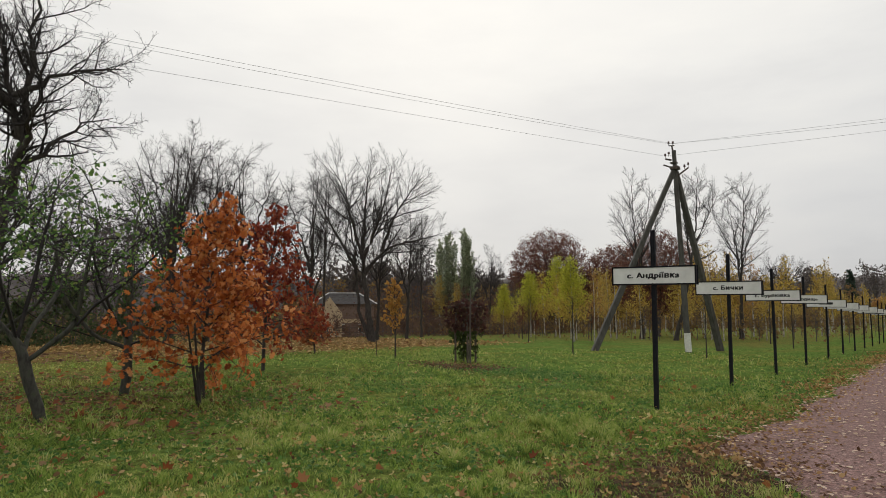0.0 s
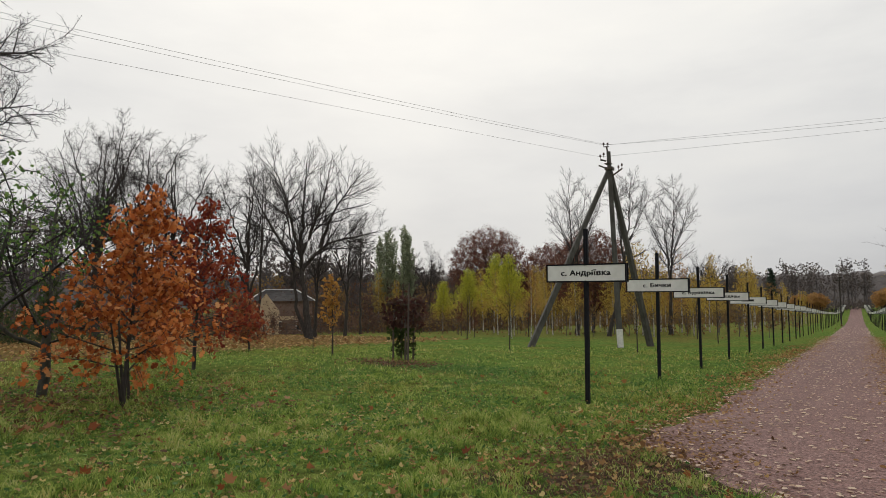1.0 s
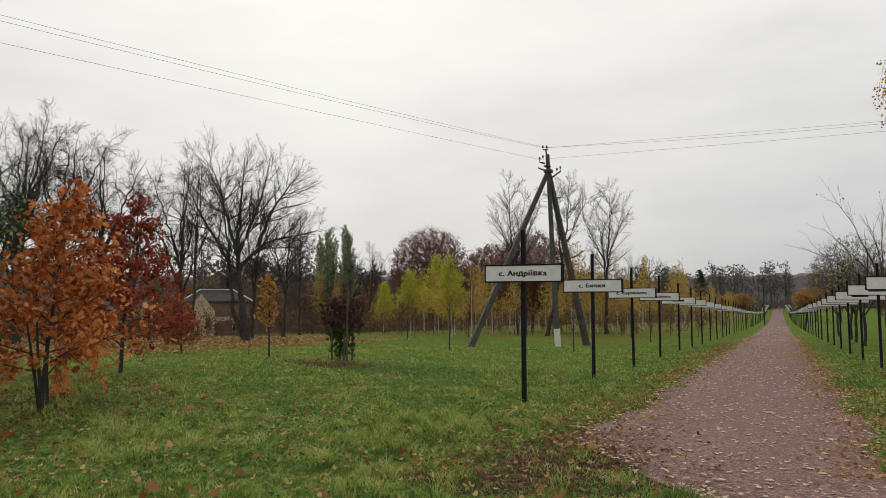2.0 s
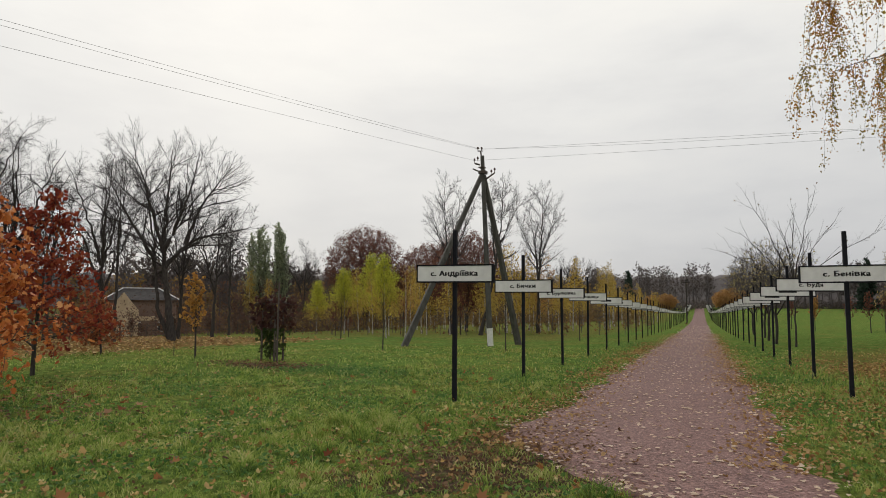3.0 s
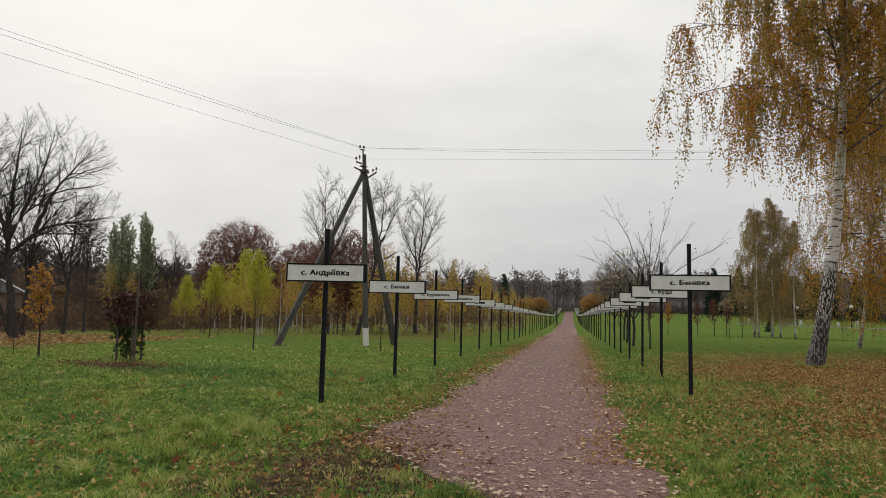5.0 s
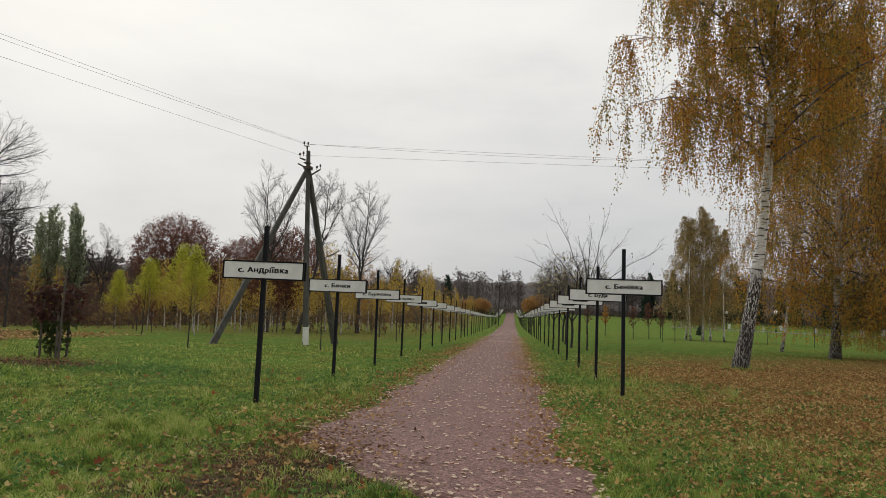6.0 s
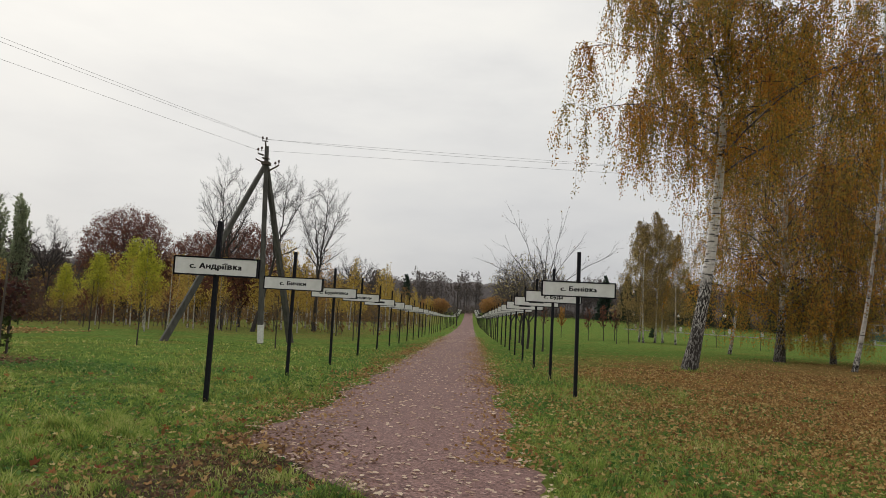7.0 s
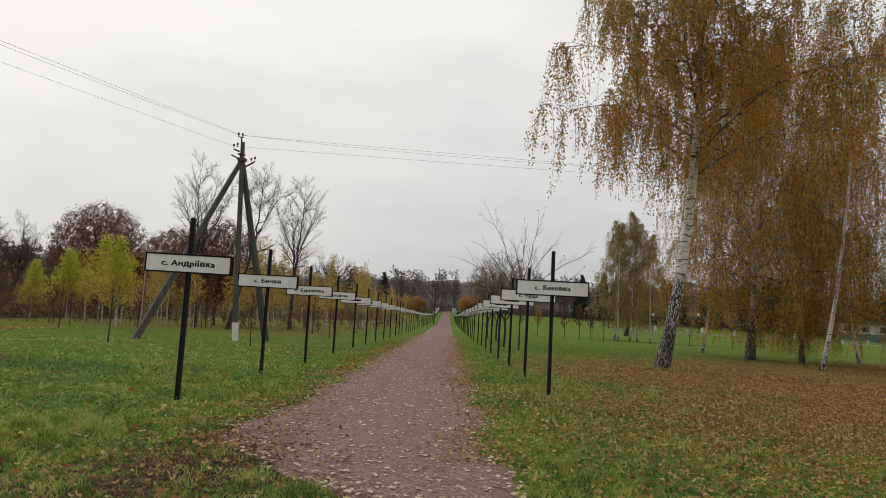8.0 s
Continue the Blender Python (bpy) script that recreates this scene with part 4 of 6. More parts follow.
GNARLED = [[(-0.9, 0, -0.3), (-0.75, 0, 2.6), (-0.33, 0, 4.5), (0.07, 0, 6.0), (-0.07, 0, 7.9), (-0.45, 0.2, 9.0), (-0.8, 0.3, 11.5), (-1.3, 0.3, 14.0)],
           [(0.0, 0, 7.2), (0.33, 0, 9.2), (0.15, 0.2, 10.9), (0.35, 0.2, 12.2), (0.75, 0.2, 13.9)],
           [(-0.2, 0, 8.6), (1.25, -0.2, 9.6), (2.0, -0.2, 10.1), (2.4, -0.2, 10.0), (3.0, -0.1, 10.1)],
           [(0.07, 0, 6.2), (1.0, 0.2, 6.9), (1.4, 0.2, 7.9), (2.1, 0.3, 8.3), (2.7, 0.3, 8.4)],
           [(-0.1, 0, 5.6), (-1.6, 0.3, 6.6), (-2.8, 0.2, 8.2), (-4.2, 0.0, 9.4)],
           [(-0.3, 0, 8.4), (-1.9, -0.6, 9.8), (-2.8, -0.8, 11.6), (-3.4, -0.8, 13.0)],
           [(0.0, 0, 6.6), (0.4, -1.4, 8.0), (0.6, -2.4, 9.8)], [(-0.1, 0, 7.4), (-0.4, 1.6, 9.0), (-0.2, 2.6, 10.6)]]
wood = skeleton_parts(limbed_tree(16, GNARLED, 0.3, CROOKED, 5.4, 4.4, 2.9, 0.09), M_BARK, M_DARKTWIG, 2)
plant("bare_tree", "large dark leafless tree with a gnarled spreading crown", "tree", at(-20.5, -1.5, 72), wood, group="leafless trees")
for x, y, k, s, tn in ((-44.1, 17.3, 3, 1.34, 40), (-40.6, 18.2, 3, 1.24, 100), (-41.6, 21.9, 3, 1.27, 200), (-36.9, 25.0, 3, 1.14, 15), (-38.5, 14.0, 3, 1.2, 140), (-27.9, 21.9, 0, 1.0, 45), (-30.9, 21.1, 1, 0.96, 320),
                       (-30.7, 26.3, 2, 0.85, 10), (-33.3, 32.7, 2, 0.93, 80), (-38.5, 40.9, 1, 1.02, 150), (-44.9, 62.6, 2, 0.95, 60),
                       (-13.9, 36.0, 2, 0.96, 160), (-10.4, 32.4, 4, 0.92, 18), (-8.6, 41.5, 2, 0.97, 330), (-26.5, 154, 0, 1.2, 0), (-52, 8, 0, 1.2, 77), (-49, 30, 2, 1.2, 33), (-60, 22, 1, 1.25, 12)):
    bare(x, y, k, s, tn)

# young oaks
OAK = [dict(seg=9, wig=0.03, up=0.03, tip=0.15), dict(n=32, lo=0.17, hi=0.97, ang=68, len=0.47, fall=0.86, rr=0.5, seg=5, wig=0.1, up=0.045, tip=0.3),
       dict(n=9, lo=0.12, hi=1.0, ang=58, dang=16, len=0.46, fall=0.35, rr=0.5, seg=3, wig=0.14, up=0.0, tip=0.5)]


def jittered(pos, spread):
    return pos + np_rng.normal(size=pos.shape) * spread


rng, out, wood = tree_meshes(31, 3.3, 0.034, limit(OAK, 0.004), M_BARK, M_BARK, 2)
np_rng = np.random.default_rng(31)
crown = leaf_mesh("crown", np_rng, jittered(along(rng, out, (1, 2), 0.04, 0.25), (0.045, 0.045, 0.04)), 0.082, OAK_LEAF, M_OAK, hang=0.22, spread=0.45)
oak = plant("oak_sapling", "young oak with drooping orange autumn leaves", "tree", at(-5.53, -3.88, 30), wood, crown, crown_label="dense orange lobed leaves")
for x0, tx, hh in ((0.16, 0.5, 1.3), (-0.2, -0.12, 1.1), (0.3, 0.9, 1.2)):
    lines = [([(x0, 0.05, -0.1), (x0 + tx * 0.4, 0.0, hh * 0.5), (x0 + tx, 0.0, hh)], [0.025, 0.02, 0.01])]
    part("stem", tube_mesh("stem", [(lines, 6)], M_BARK), oak, "", pose(0, 0, 0, 0, 0, -70))
rng, out, wood = tree_meshes(32, 3.9, 0.045, limit(OAK, 0.004), M_BARK, M_BARK, 2)
crown = leaf_mesh("crown", np_rng, jittered(along(rng, out, (1, 2), 0.036, 0.2), (0.06, 0.06, 0.05)), 0.09, OAK_LEAF, M_REDOAK, hang=0.3, spread=0.4)
plant("red_oak_sapling", "young red oak with dark crimson leaves", "tree", at(-9.55, 0.25, 0, 0, 1.06), wood, crown)
rng, out, wood = tree_meshes(33, 2.3, 0.04, limit(OAK, 0.004), M_BARK, M_BARK, 2)
crown = leaf_mesh("crown", np_rng, jittered(along(rng, out, (1, 2), 0.045, 0.2), (0.07, 0.07, 0.06)), 0.1, OAK_LEAF, M_RUSTOAK, hang=0.3)
plant("oak_sapling", "small oak sapling in rusty orange leaf", "tree", at(-15.16, 6.73, 0), wood, crown)

# apple trees: local x runs across the orchard row
APPLE_A = [[(0, 0, -0.15), (-0.1, 0.0, 0.35), (-0.22, 0, 0.7), (-0.3, 0, 1.1), (-0.2, 0.1, 1.6), (-0.1, 0.2, 2.3), (0.05, 0.2, 2.9)],
           [(-0.15, 0, 0.75), (0.3, -0.1, 1.2), (0.75, -0.15, 1.65), (1.25, -0.2, 2.15), (1.5, -0.2, 2.6)],
           [(-0.3, 0, 1.0), (-0.7, 0, 1.45), (-1.15, 0.1, 1.8), (-1.5, 0.1, 2.4)],
           [(-0.25, 0, 0.95), (0.05, 0.55, 1.5), (0.35, 0.9, 2.3)], [(-0.3, 0, 1.0), (-0.5, -0.5, 1.7), (-0.6, -0.65, 2.5)], [(0.3, -0.1, 1.2), (0.4, -0.3, 1.9), (0.55, -0.4, 2.7)]]
APPLE_B = [[(0, 0, -0.15), (0.06, 0, 0.4), (0.05, 0, 0.8), (0.1, 0.1, 1.4), (0.05, 0.2, 2.2), (0.15, 0.2, 3.2)],
           [(0.05, 0, 0.7), (-0.5, 0.0, 0.95), (-0.85, -0.1, 1.5), (-1.0, -0.1, 2.5)], [(0.05, 0, 0.75), (0.55, -0.1, 1.0), (0.95, -0.2, 1.4), (1.1, -0.2, 2.1)],
           [(0.05, 0, 0.8), (-0.35, 0.5, 1.4), (-0.6, 0.8, 2.2)], [(0.08, 0, 0.9), (0.4, 0.4, 1.6), (0.6, 0.6, 2.5)], [(0.05, 0, 0.8), (-0.2, -0.6, 1.3), (-0.5, -0.9, 2.2)], [(-0.5, 0, 0.95), (-1.1, 0.1, 1.1), (-1.6, 0.2, 1.5)]]
for x, y, stems, crowns, seed, tn, sc in ((-5.34, -6.08, APPLE_A, [(0.0, 0, 2.25, 1.65, 1.05)], 41, 69, 1.0), (-7.12, -4.25, APPLE_B, [(-0.2, 0, 2.2, 1.6, 1.25)], 42, 64, 1.05), (-8.9, -5.6, APPLE_B, [(-0.2, 0, 2.2, 1.6, 1.25)], 43, 160, 1.1)):
    out = space_tree(seed, stems, crowns, 420, 0.13, 0.17, 1.4, up=0.12, wig=0.3, tip=0.0046, power=1.86, twigs=0.7, twig_len=0.22)
    rng = random.Random(seed)
    pos = along(rng, out, (2, 3, 4), 0.13, 0.2)
    pos = pos[np_rng.random(len(pos)) < np.clip((pos[:, 2] - 0.9) / 1.3, 0.06, 1)]
    crown = leaf_mesh("crown", np_rng, jittered(pos, 0.03), 0.052, OVAL, M_APPLE, hang=0.1)
    plant("apple_tree", "low forked apple tree with sparse green leaves", "tree", at(x, y, tn, 0, sc), skeleton_parts(out, M_APPLEBARK, M_DARKTWIG, 2), crown, "apple trees")


# weeping birches east of the path
def big_birch(seed, height, r, bend, limbs, reach, strand, hang_lo, mat, leaf=0.062, gap=0.07, taper=0.6, strands=(11, 7), bark=None):
    """A birch on a curved trunk whose limbs rise and then let long twigs hang."""
    rng = random.Random(seed)
    n = 14
    trunk = []
    for i in range(n + 1):
        f = i / n
        trunk.append(Vector((bend[0] * (1 - (1 - f) ** 3.2) + 0.05 * math.sin(5 * f + seed), bend[1] * f + 0.04 * math.sin(7 * f), f * height - 0.2)))
    rad = [r * (1.25 if i == 0 else 1.0) * (1 - 0.86 * (i / n) ** 0.75) for i in range(n + 1)]
    limb_lines, hang_lines = [], []
    for j in range(limbs):
        f = hang_lo + (0.97 - hang_lo) * (j + rng.random()) / limbs
        i = min(int(f * n), n - 1)
        p = trunk[i].lerp(trunk[i + 1], f * n - i)
        a = j * 2.4 + rng.gauss(0, 0.3)
        ln = reach * (1 - taper * max(0, f - 0.45) / 0.55) * rng.uniform(0.72, 1.0)
        d = Vector((math.cos(a), math.sin(a), 0.85 + rng.gauss(0, 0.12))).normalized()
        pts, rr = [p], [rad[i] * 0.26]
        for k in range(9):
            d = (d + Vector((rng.gauss(0, 0.07), rng.gauss(0, 0.07), -0.03 - 0.018 * k))).normalized()
            p = p + d * (ln / 9)
            pts.append(p), rr.append(rad[i] * 0.26 * (1 - (k + 1) / 9.5) + 0.004)
        limb_lines.append((pts, rr))
        # side branches, then hanging strands from both
        carriers = [pts]
        for _ in range(7):
            k = rng.randrange(2, 9)
            q = pts[k].copy()
            dd = Vector((rng.gauss(0, 1), rng.gauss(0, 1), 0.45)).normalized()
            sp, sr = [q], [rr[k] * 0.5]
            m = ln * rng.uniform(0.2, 0.42)
            for u in range(5):
                dd = (dd + Vector((rng.gauss(0, 0.08), rng.gauss(0, 0.08), -0.13))).normalized()
                q = q + dd * (m / 5)
                sp.append(q), sr.append(rr[k] * 0.5 * (1 - 0.17 * (u + 1)) + 0.002)
            limb_lines.append((sp, sr))
            carriers.append(sp)
        for c in carriers:
            anchors = [(rng.randrange(len(c) // 2, len(c) - 1), rng.random(), rng.uniform(0.45, 1.1)) for _ in range(7 if c is pts else 3)]
            for u in range(strands[0] if c is pts else strands[1]):
                k, fr, vigour = anchors[u % len(anchors)]
                q = c[k].lerp(c[k + 1], min(1.0, max(0.0, fr + rng.gauss(0, 0.14))))
                m = strand * vigour * rng.uniform(0.6, 1.05)
                m = min(m, q.z - 0.5)
                if m < 0.3:
                    continue
                dd = Vector((rng.gauss(0, 0.38), rng.gauss(0, 0.38), -0.25)).normalized()
                sp = [q]
                for u in range(3):
                    dd = (dd + Vector((rng.gauss(0, 0.06), rng.gauss(0, 0.06), -1.0))).normalized()
                    q = q + dd * (m * (0.2, 0.35, 0.45)[u])
                    sp.append(q)
                hang_lines.append((sp, [0.006, 0.005, 0.004, 0.003]))
    tk = tube_mesh("trunk", [([(trunk, rad)], 14)], bark or M_BIRCHBARK)
    made = [("trunk", tk, "", "clean white bark" if bark else "white bark, black and fissured at the foot")]
    made += [("limb", tube_mesh("limb", [([q], 6)], M_LIMB), "", "") for q in limb_lines[::8]]
    made += [("twig_mass", tube_mesh("twig_mass", [([q for i, q in enumerate(limb_lines) if i % 8], 4), (hang_lines, 3)], M_TWIG), "stuff", "")]
    outl = [(p, q, 0) for p, q in hang_lines] + [(p[len(p) // 2:], q, 1) for p, q in limb_lines]
    pos = np.concatenate([along(rng, outl, (0,), gap, 0.05), along(rng, outl, (1,), gap * 0.45, 0.0) + np_rng.normal(size=3) * 0.02])
    pos += np_rng.normal(size=pos.shape) * 0.065
    cr = leaf_mesh("crown", np_rng, pos, leaf, DIAMOND, mat, hang=0.45)
    return made + [("crown", cr, "", "hanging strands of small golden-brown leaves")]


def plant_birch(label, m, meshes, name="weeping_birch"):
    t = thing(name, label, "tree", m, "old birches")
    for pn, me, kd, lb in meshes:
        tagged(part(pn, me, t, lb), kind=kd)
    return t


B1 = big_birch(51, 18.5, 0.235, (1.22, -0.2), 38, 7.0, 3.3, 0.36, M_BIRCH, 0.078, 0.042, 0.45, (15, 8))
plant_birch("leaning old birch with hanging golden-brown leaves", at(10.9, 12.6), B1)
B2 = big_birch(52, 19.0, 0.26, (0.5, 0.2), 48, 6.4, 4.4, 0.1, M_BIRCH, 0.092, 0.095)
plant_birch("tall birch with dense hanging ochre foliage", at(20.0, 25.9), B2)
B3 = big_birch(53, 17.0, 0.105, (1.4, 0.0), 26, 4.6, 4.2, 0.2, M_BIRCH, 0.09, 0.135, bark=M_WHITEBARK)
plant_birch("slim leaning birch with clean white bark", at(19.6, 18.5), B3)
plant_birch("white birch with thinning golden foliage", at(21.0, 35.0, 20), B3)
for x, y, tn, s, me in ((28.5, 30.0, 100, 0.9, B3), (23.4, 26.9, 210, 0.6, B2), (27.4, 21.0, 120, 0.5, B2)):
    plant_birch("birch with hanging ochre foliage among its neighbours", at(x, y, tn, 0, s), me)

SH = [dict(seg=6, wig=0.03, up=0.02, tip=0.2), dict(n=30, lo=0.03, hi=0.97, ang=32, len=0.3, fall=0.5, rr=0.45, seg=4, wig=0.08, up=0.05, tip=0.3), dict(n=6, lo=0.15, hi=1.0, ang=40, len=0.4, fall=0.3, rr=0.5, seg=1, wig=0.1, up=0.02, tip=0.5)]
rng, out, wood = tree_meshes(58, 4.2, 0.05, limit(SH, 0.005), M_BARK, M_TWIG)
plant("shrub", "dark green upright shrub beside the slim birch", "shrub", at(21.6, 16.2), wood, leaf_mesh("crown", np_rng, along(rng, out, (1, 2), 0.03, 0.1), 0.1, OVAL, M_APPLE, hang=0.2))

# young birches
def scatter(pos, spread):
    return pos + np_rng.normal(size=pos.shape) * spread


YB = [dict(seg=9, wig=0.02, up=0.03, tip=0.14), dict(n=32, lo=0.26, hi=0.98, ang=46, len=0.27, fall=0.85, rr=0.36, seg=3, wig=0.08, up=0.02, tip=0.3),
      dict(n=5, lo=0.15, hi=1.0, ang=42, len=0.5, fall=0.4, rr=0.5, seg=1, wig=0.1, up=-0.35, tip=0.5)]
YBWIDE = [YB[0], dict(YB[1], n=60, ang=58, len=0.36, fall=0.9, lo=0.2, up=0.09), dict(YB[2], n=7)]
YOUNG = []
for seed, mt, gap, sz in ((61, M_YELLOW, 0.04, 0.12), (62, M_YELLOW, 0.042, 0.12), (63, M_GOLD, 0.085, 0.15), (64, M_GOLD, 0.12, 0.14), (65, M_BIRCHG, 0.09, 0.15), (66, M_RUSSET, 0.13, 0.13)):
    rng, out, wood = tree_meshes(seed, 7.0, 0.07, limit(YBWIDE if seed < 63 else YB, 0.005), M_YOUNGBARK, M_TWIG)
    wood = skeleton_parts([q for i, q in enumerate(out) if q[2] < 2 or i % 3 == 0], M_YOUNGBARK, M_TWIG)
    pos = scatter(along(rng, out, (1, 2), gap, 0.15), 0.12)
    if seed < 63:  # the lower leaves have already turned
        old = pos[:, 2] + np_rng.normal(size=len(pos)) * 0.8 < 3.5
        turned = pos[old][::2]
        wood.append(("lower_leaves", leaf_mesh("lower_leaves", np_rng, turned, sz, DIAMOND, M_GOLD, hang=0.3), "stuff"))
        pos = pos[~old]
    YOUNG.append((wood, leaf_mesh("crown", np_rng, pos, sz, DIAMOND, mt, hang=0.3)))
YB_LABELS = ["young birch, yellow-green above and ochre below", "young birch, yellow-green above and ochre below", "young birch in golden autumn leaf", "thin young birch with sparse golden leaves",
             "young birch in olive and gold leaf", "thin young birch with russet leaves and a white stem"]


def young(x, y, k, s, tn):
    return plant("young_birch", YB_LABELS[k], "tree", at(x, y, tn, 0, s), *YOUNG[k], group="young birches")


for x, y, k, s, tn in ((-58.0, 86.4, 0, 1.2, 0), (-41.6, 68.0, 1, 1.2, 50), (-30.7, 52.1, 2, 1.0, 90), (-14.0, 25.5, 0, 0.74, 10), (-12.6, 25.2, 5, 0.62, 10), (-25.6, 45.0, 0, 1.1, 130), (-24.5, 52.0, 2, 1.0, 20),
                       (-48.0, 76.0, 0, 1.1, 33), (-36.5, 60.0, 4, 0.95, 70), (-52.0, 72.0, 2, 0.8, 5), (-26.8, 42.5, 1, 0.88, 200), (-31.6, 45.4, 0, 0.76, 120), (-45.0, 84.0, 2, 1.1, 15), (-38.0, 75.0, 4, 1.0, 15), (-30.0, 66.0, 2, 1.05, 75), (-16.8, 31.5, 2, 0.62, 0), (-12.8, 33.0, 2, 0.7, 50), (-10.2, 34.0, 4, 0.6, 90), (-8.4, 36.0, 2, 0.68, 130), (-15.2, 34.5, 3, 0.75, 40), (-19.0, 35.0, 2, 0.72, 140), (-6.6, 40.0, 2, 0.66, 10), (-17.6, 39.0, 4, 0.8, 10), (-21.5, 38.0, 2, 0.75, 70)):
    young(x, y, k, s, tn)
yr = random.Random(9)
n_y = 0
while n_y < 96:
    x, y = yr.uniform(-62, -5.0), yr.uniform(34, 112)
    if y < 30 + 0.5 * -x + yr.uniform(-6, 8) or (x > -9 and y < 46):
        continue
    if 0.42 * (y + 1.4) < -x < 0.73 * (y + 4.7) and y < 80:  # kept clear: a wedge from the camera to the birches behind
        continue
    young(x, y, yr.choice((2, 2, 3, 2, 4, 3, 5, 2)), yr.uniform(0.72, 1.12), yr.uniform(0, 360))
    n_y += 1
# round trees along the far half of the avenue
for x, y, k, s in ((-4.2, 108, 2, 0.8), (-6.5, 114, 2, 0.9), (-9, 104, 4, 0.95), (-4.5, 124, 2, 0.85), (-7, 132, 3, 0.9)):
    young(x, y, k, s, x * 40)
# birch group east of the avenue
M_SLENDER = foliage("brown_gold_birch_leaves", (0.28, 0.2, 0.08), (0.4, 0.28, 0.11), (0.48, 0.34, 0.13), (0.34, 0.3, 0.11))
SG = big_birch(57, 15.2, 0.13, (0.2, 0.1), 34, 3.9, 1.7, 0.12, M_SLENDER, 0.12, 0.22, 0.86, bark=M_WHITEBARK)
for x, y, tn, s in ((24.1, 63.5, 0, 1.0), (25.4, 65.0, 80, 0.93), (22.5, 62.0, 160, 0.88), (25.3, 60.0, 200, 0.8), (22.9, 65.5, 290, 0.95)):
    plant_birch("slender birch in thinning olive and ochre leaf", at(x, y, tn, 0, s), SG, "slender_birch")


# round rust-red trees
def dome_tree(seed, mat, gap, leaf):
    out = space_tree(seed, fork(2.6, (0.98, 2.2, 0.4, 6.5), (0.95, -2.0, 0.8, 6.6), (1.0, 0.2, -1.2, 7.6), (0.9, -0.4, 2.0, 7.0), (0.8, 2.4, -1.4, 5.6), (0.8, -2.4, -1.2, 5.4)), [(0, 0, 6.9, 5.0, 5.4)], 3600, 0.32, 0.42, up=0.1, wig=0.2, tip=0.012, twig_len=0.35)
    rng = random.Random(seed)
    pos = along(rng, out, (3, 4), gap, 0.2)
    return skeleton_parts(out, M_BARK, M_TWIG, 2), leaf_mesh("crown", np_rng, pos + np_rng.normal(size=pos.shape) * 0.2, leaf, DIAMOND, mat, hang=0.1)


RUST, RUST_DENSE = dome_tree(71, M_RUST, 0.058, 0.15), dome_tree(72, M_RUST, 0.06, 0.16)
plant("rust_red_tree", "broad round tree in thinning rust-red leaf", "tree", at(-41.3, 73.0, 0, 0, 1.2), *RUST, group="rust-red trees")
plant("rust_red_tree", "round rust-red tree behind the young birches", "tree", at(-34.6, 80.0, 80, 0, 1.02), *RUST_DENSE, group="rust-red trees")
plant("rust_red_tree", "small thinning rust-red tree behind the power pole", "tree", at(-16.2, 46.0, 140, 0, 0.74), *RUST, group="rust-red trees")


# columnar poplars
POP = [dict(seg=9, wig=0.012, up=0.03, tip=0.12), dict(n=74, lo=0.06, hi=0.97, ang=28, len=0.225, fall=0.5, rr=0.4, seg=4, wig=0.05, up=0.12, tip=0.3),
       dict(n=6, lo=0.2, hi=1.0, ang=24, len=0.35, fall=0.4, rr=0.5, seg=1, wig=0.08, up=0.1, tip=0.5)]
rng, out, wood = tree_meshes(81, 14.2, 0.18, limit(POP, 0.012), M_BARK, M_TWIG)
POPLAR = (wood, leaf_mesh("crown", np_rng, along(rng, out, (1, 2), 0.07, 0.1), 0.2, DIAMOND, M_POPLAR, hang=-0.1))
for x, y, s, tn in ((-51.0, 60.2, 0.86, 0), (-50.3, 60.8, 0.94, 90), (-49.6, 61.4, 0.84, 40), (-48.5, 61.6, 0.96, 200), (-47.8, 62.1, 0.9, 300)):
    plant("poplar", "narrow columnar poplar still in dull green leaf", "tree", at(x, y, tn, 0, s), *POPLAR, group="poplars")

# pollarded tree with straight rods, and its small leafy neighbour
POLLARD = [[(0, 0, -0.15), (0.06, 0, 1.2), (0.02, 0.05, 2.4), (0.0, 0.05, 3.4), (0.05, 0.2, 5.4), (0.15, 0.3, 7.6)],
           [(0.0, 0.05, 3.2), (-0.45, 0.1, 4.6), (-1.2, 0.1, 6.6), (-2.15, 0.0, 8.4)], [(0.0, 0.05, 3.4), (0.3, -0.2, 5.0), (0.65, -0.3, 6.8), (1.15, -0.4, 8.4)],
           [(0.0, 0.05, 2.9), (-0.7, -0.3, 4.2), (-1.7, -0.5, 5.4), (-2.75, -0.6, 6.5)], [(0.0, 0.05, 2.6), (-0.9, 0.3, 3.8), (-2.1, 0.5, 4.7), (-3.4, 0.6, 5.4)],
           [(0.0, 0.05, 3.3), (0.6, 0.3, 4.7), (1.4, 0.5, 6.0), (2.3, 0.6, 7.1)], [(0.02, 0.05, 3.0), (0.9, -0.1, 4.2), (2.3, -0.2, 5.3), (4.0, -0.3, 6.2)],
           [(0.02, 0.05, 2.4), (0.9, 0.2, 3.3), (2.2, 0.4, 4.1), (3.7, 0.5, 4.8)], [(0.0, 0.05, 3.3), (0.1, 1.0, 4.8), (-0.3, 2.0, 6.6)], [(0.0, 0.05, 3.1), (0.2, -1.0, 4.4), (0.6, -2.0, 5.8)],
           [(0.0, 0.05, 3.4), (-0.2, -0.5, 5.0), (-0.7, -0.9, 7.0)]]
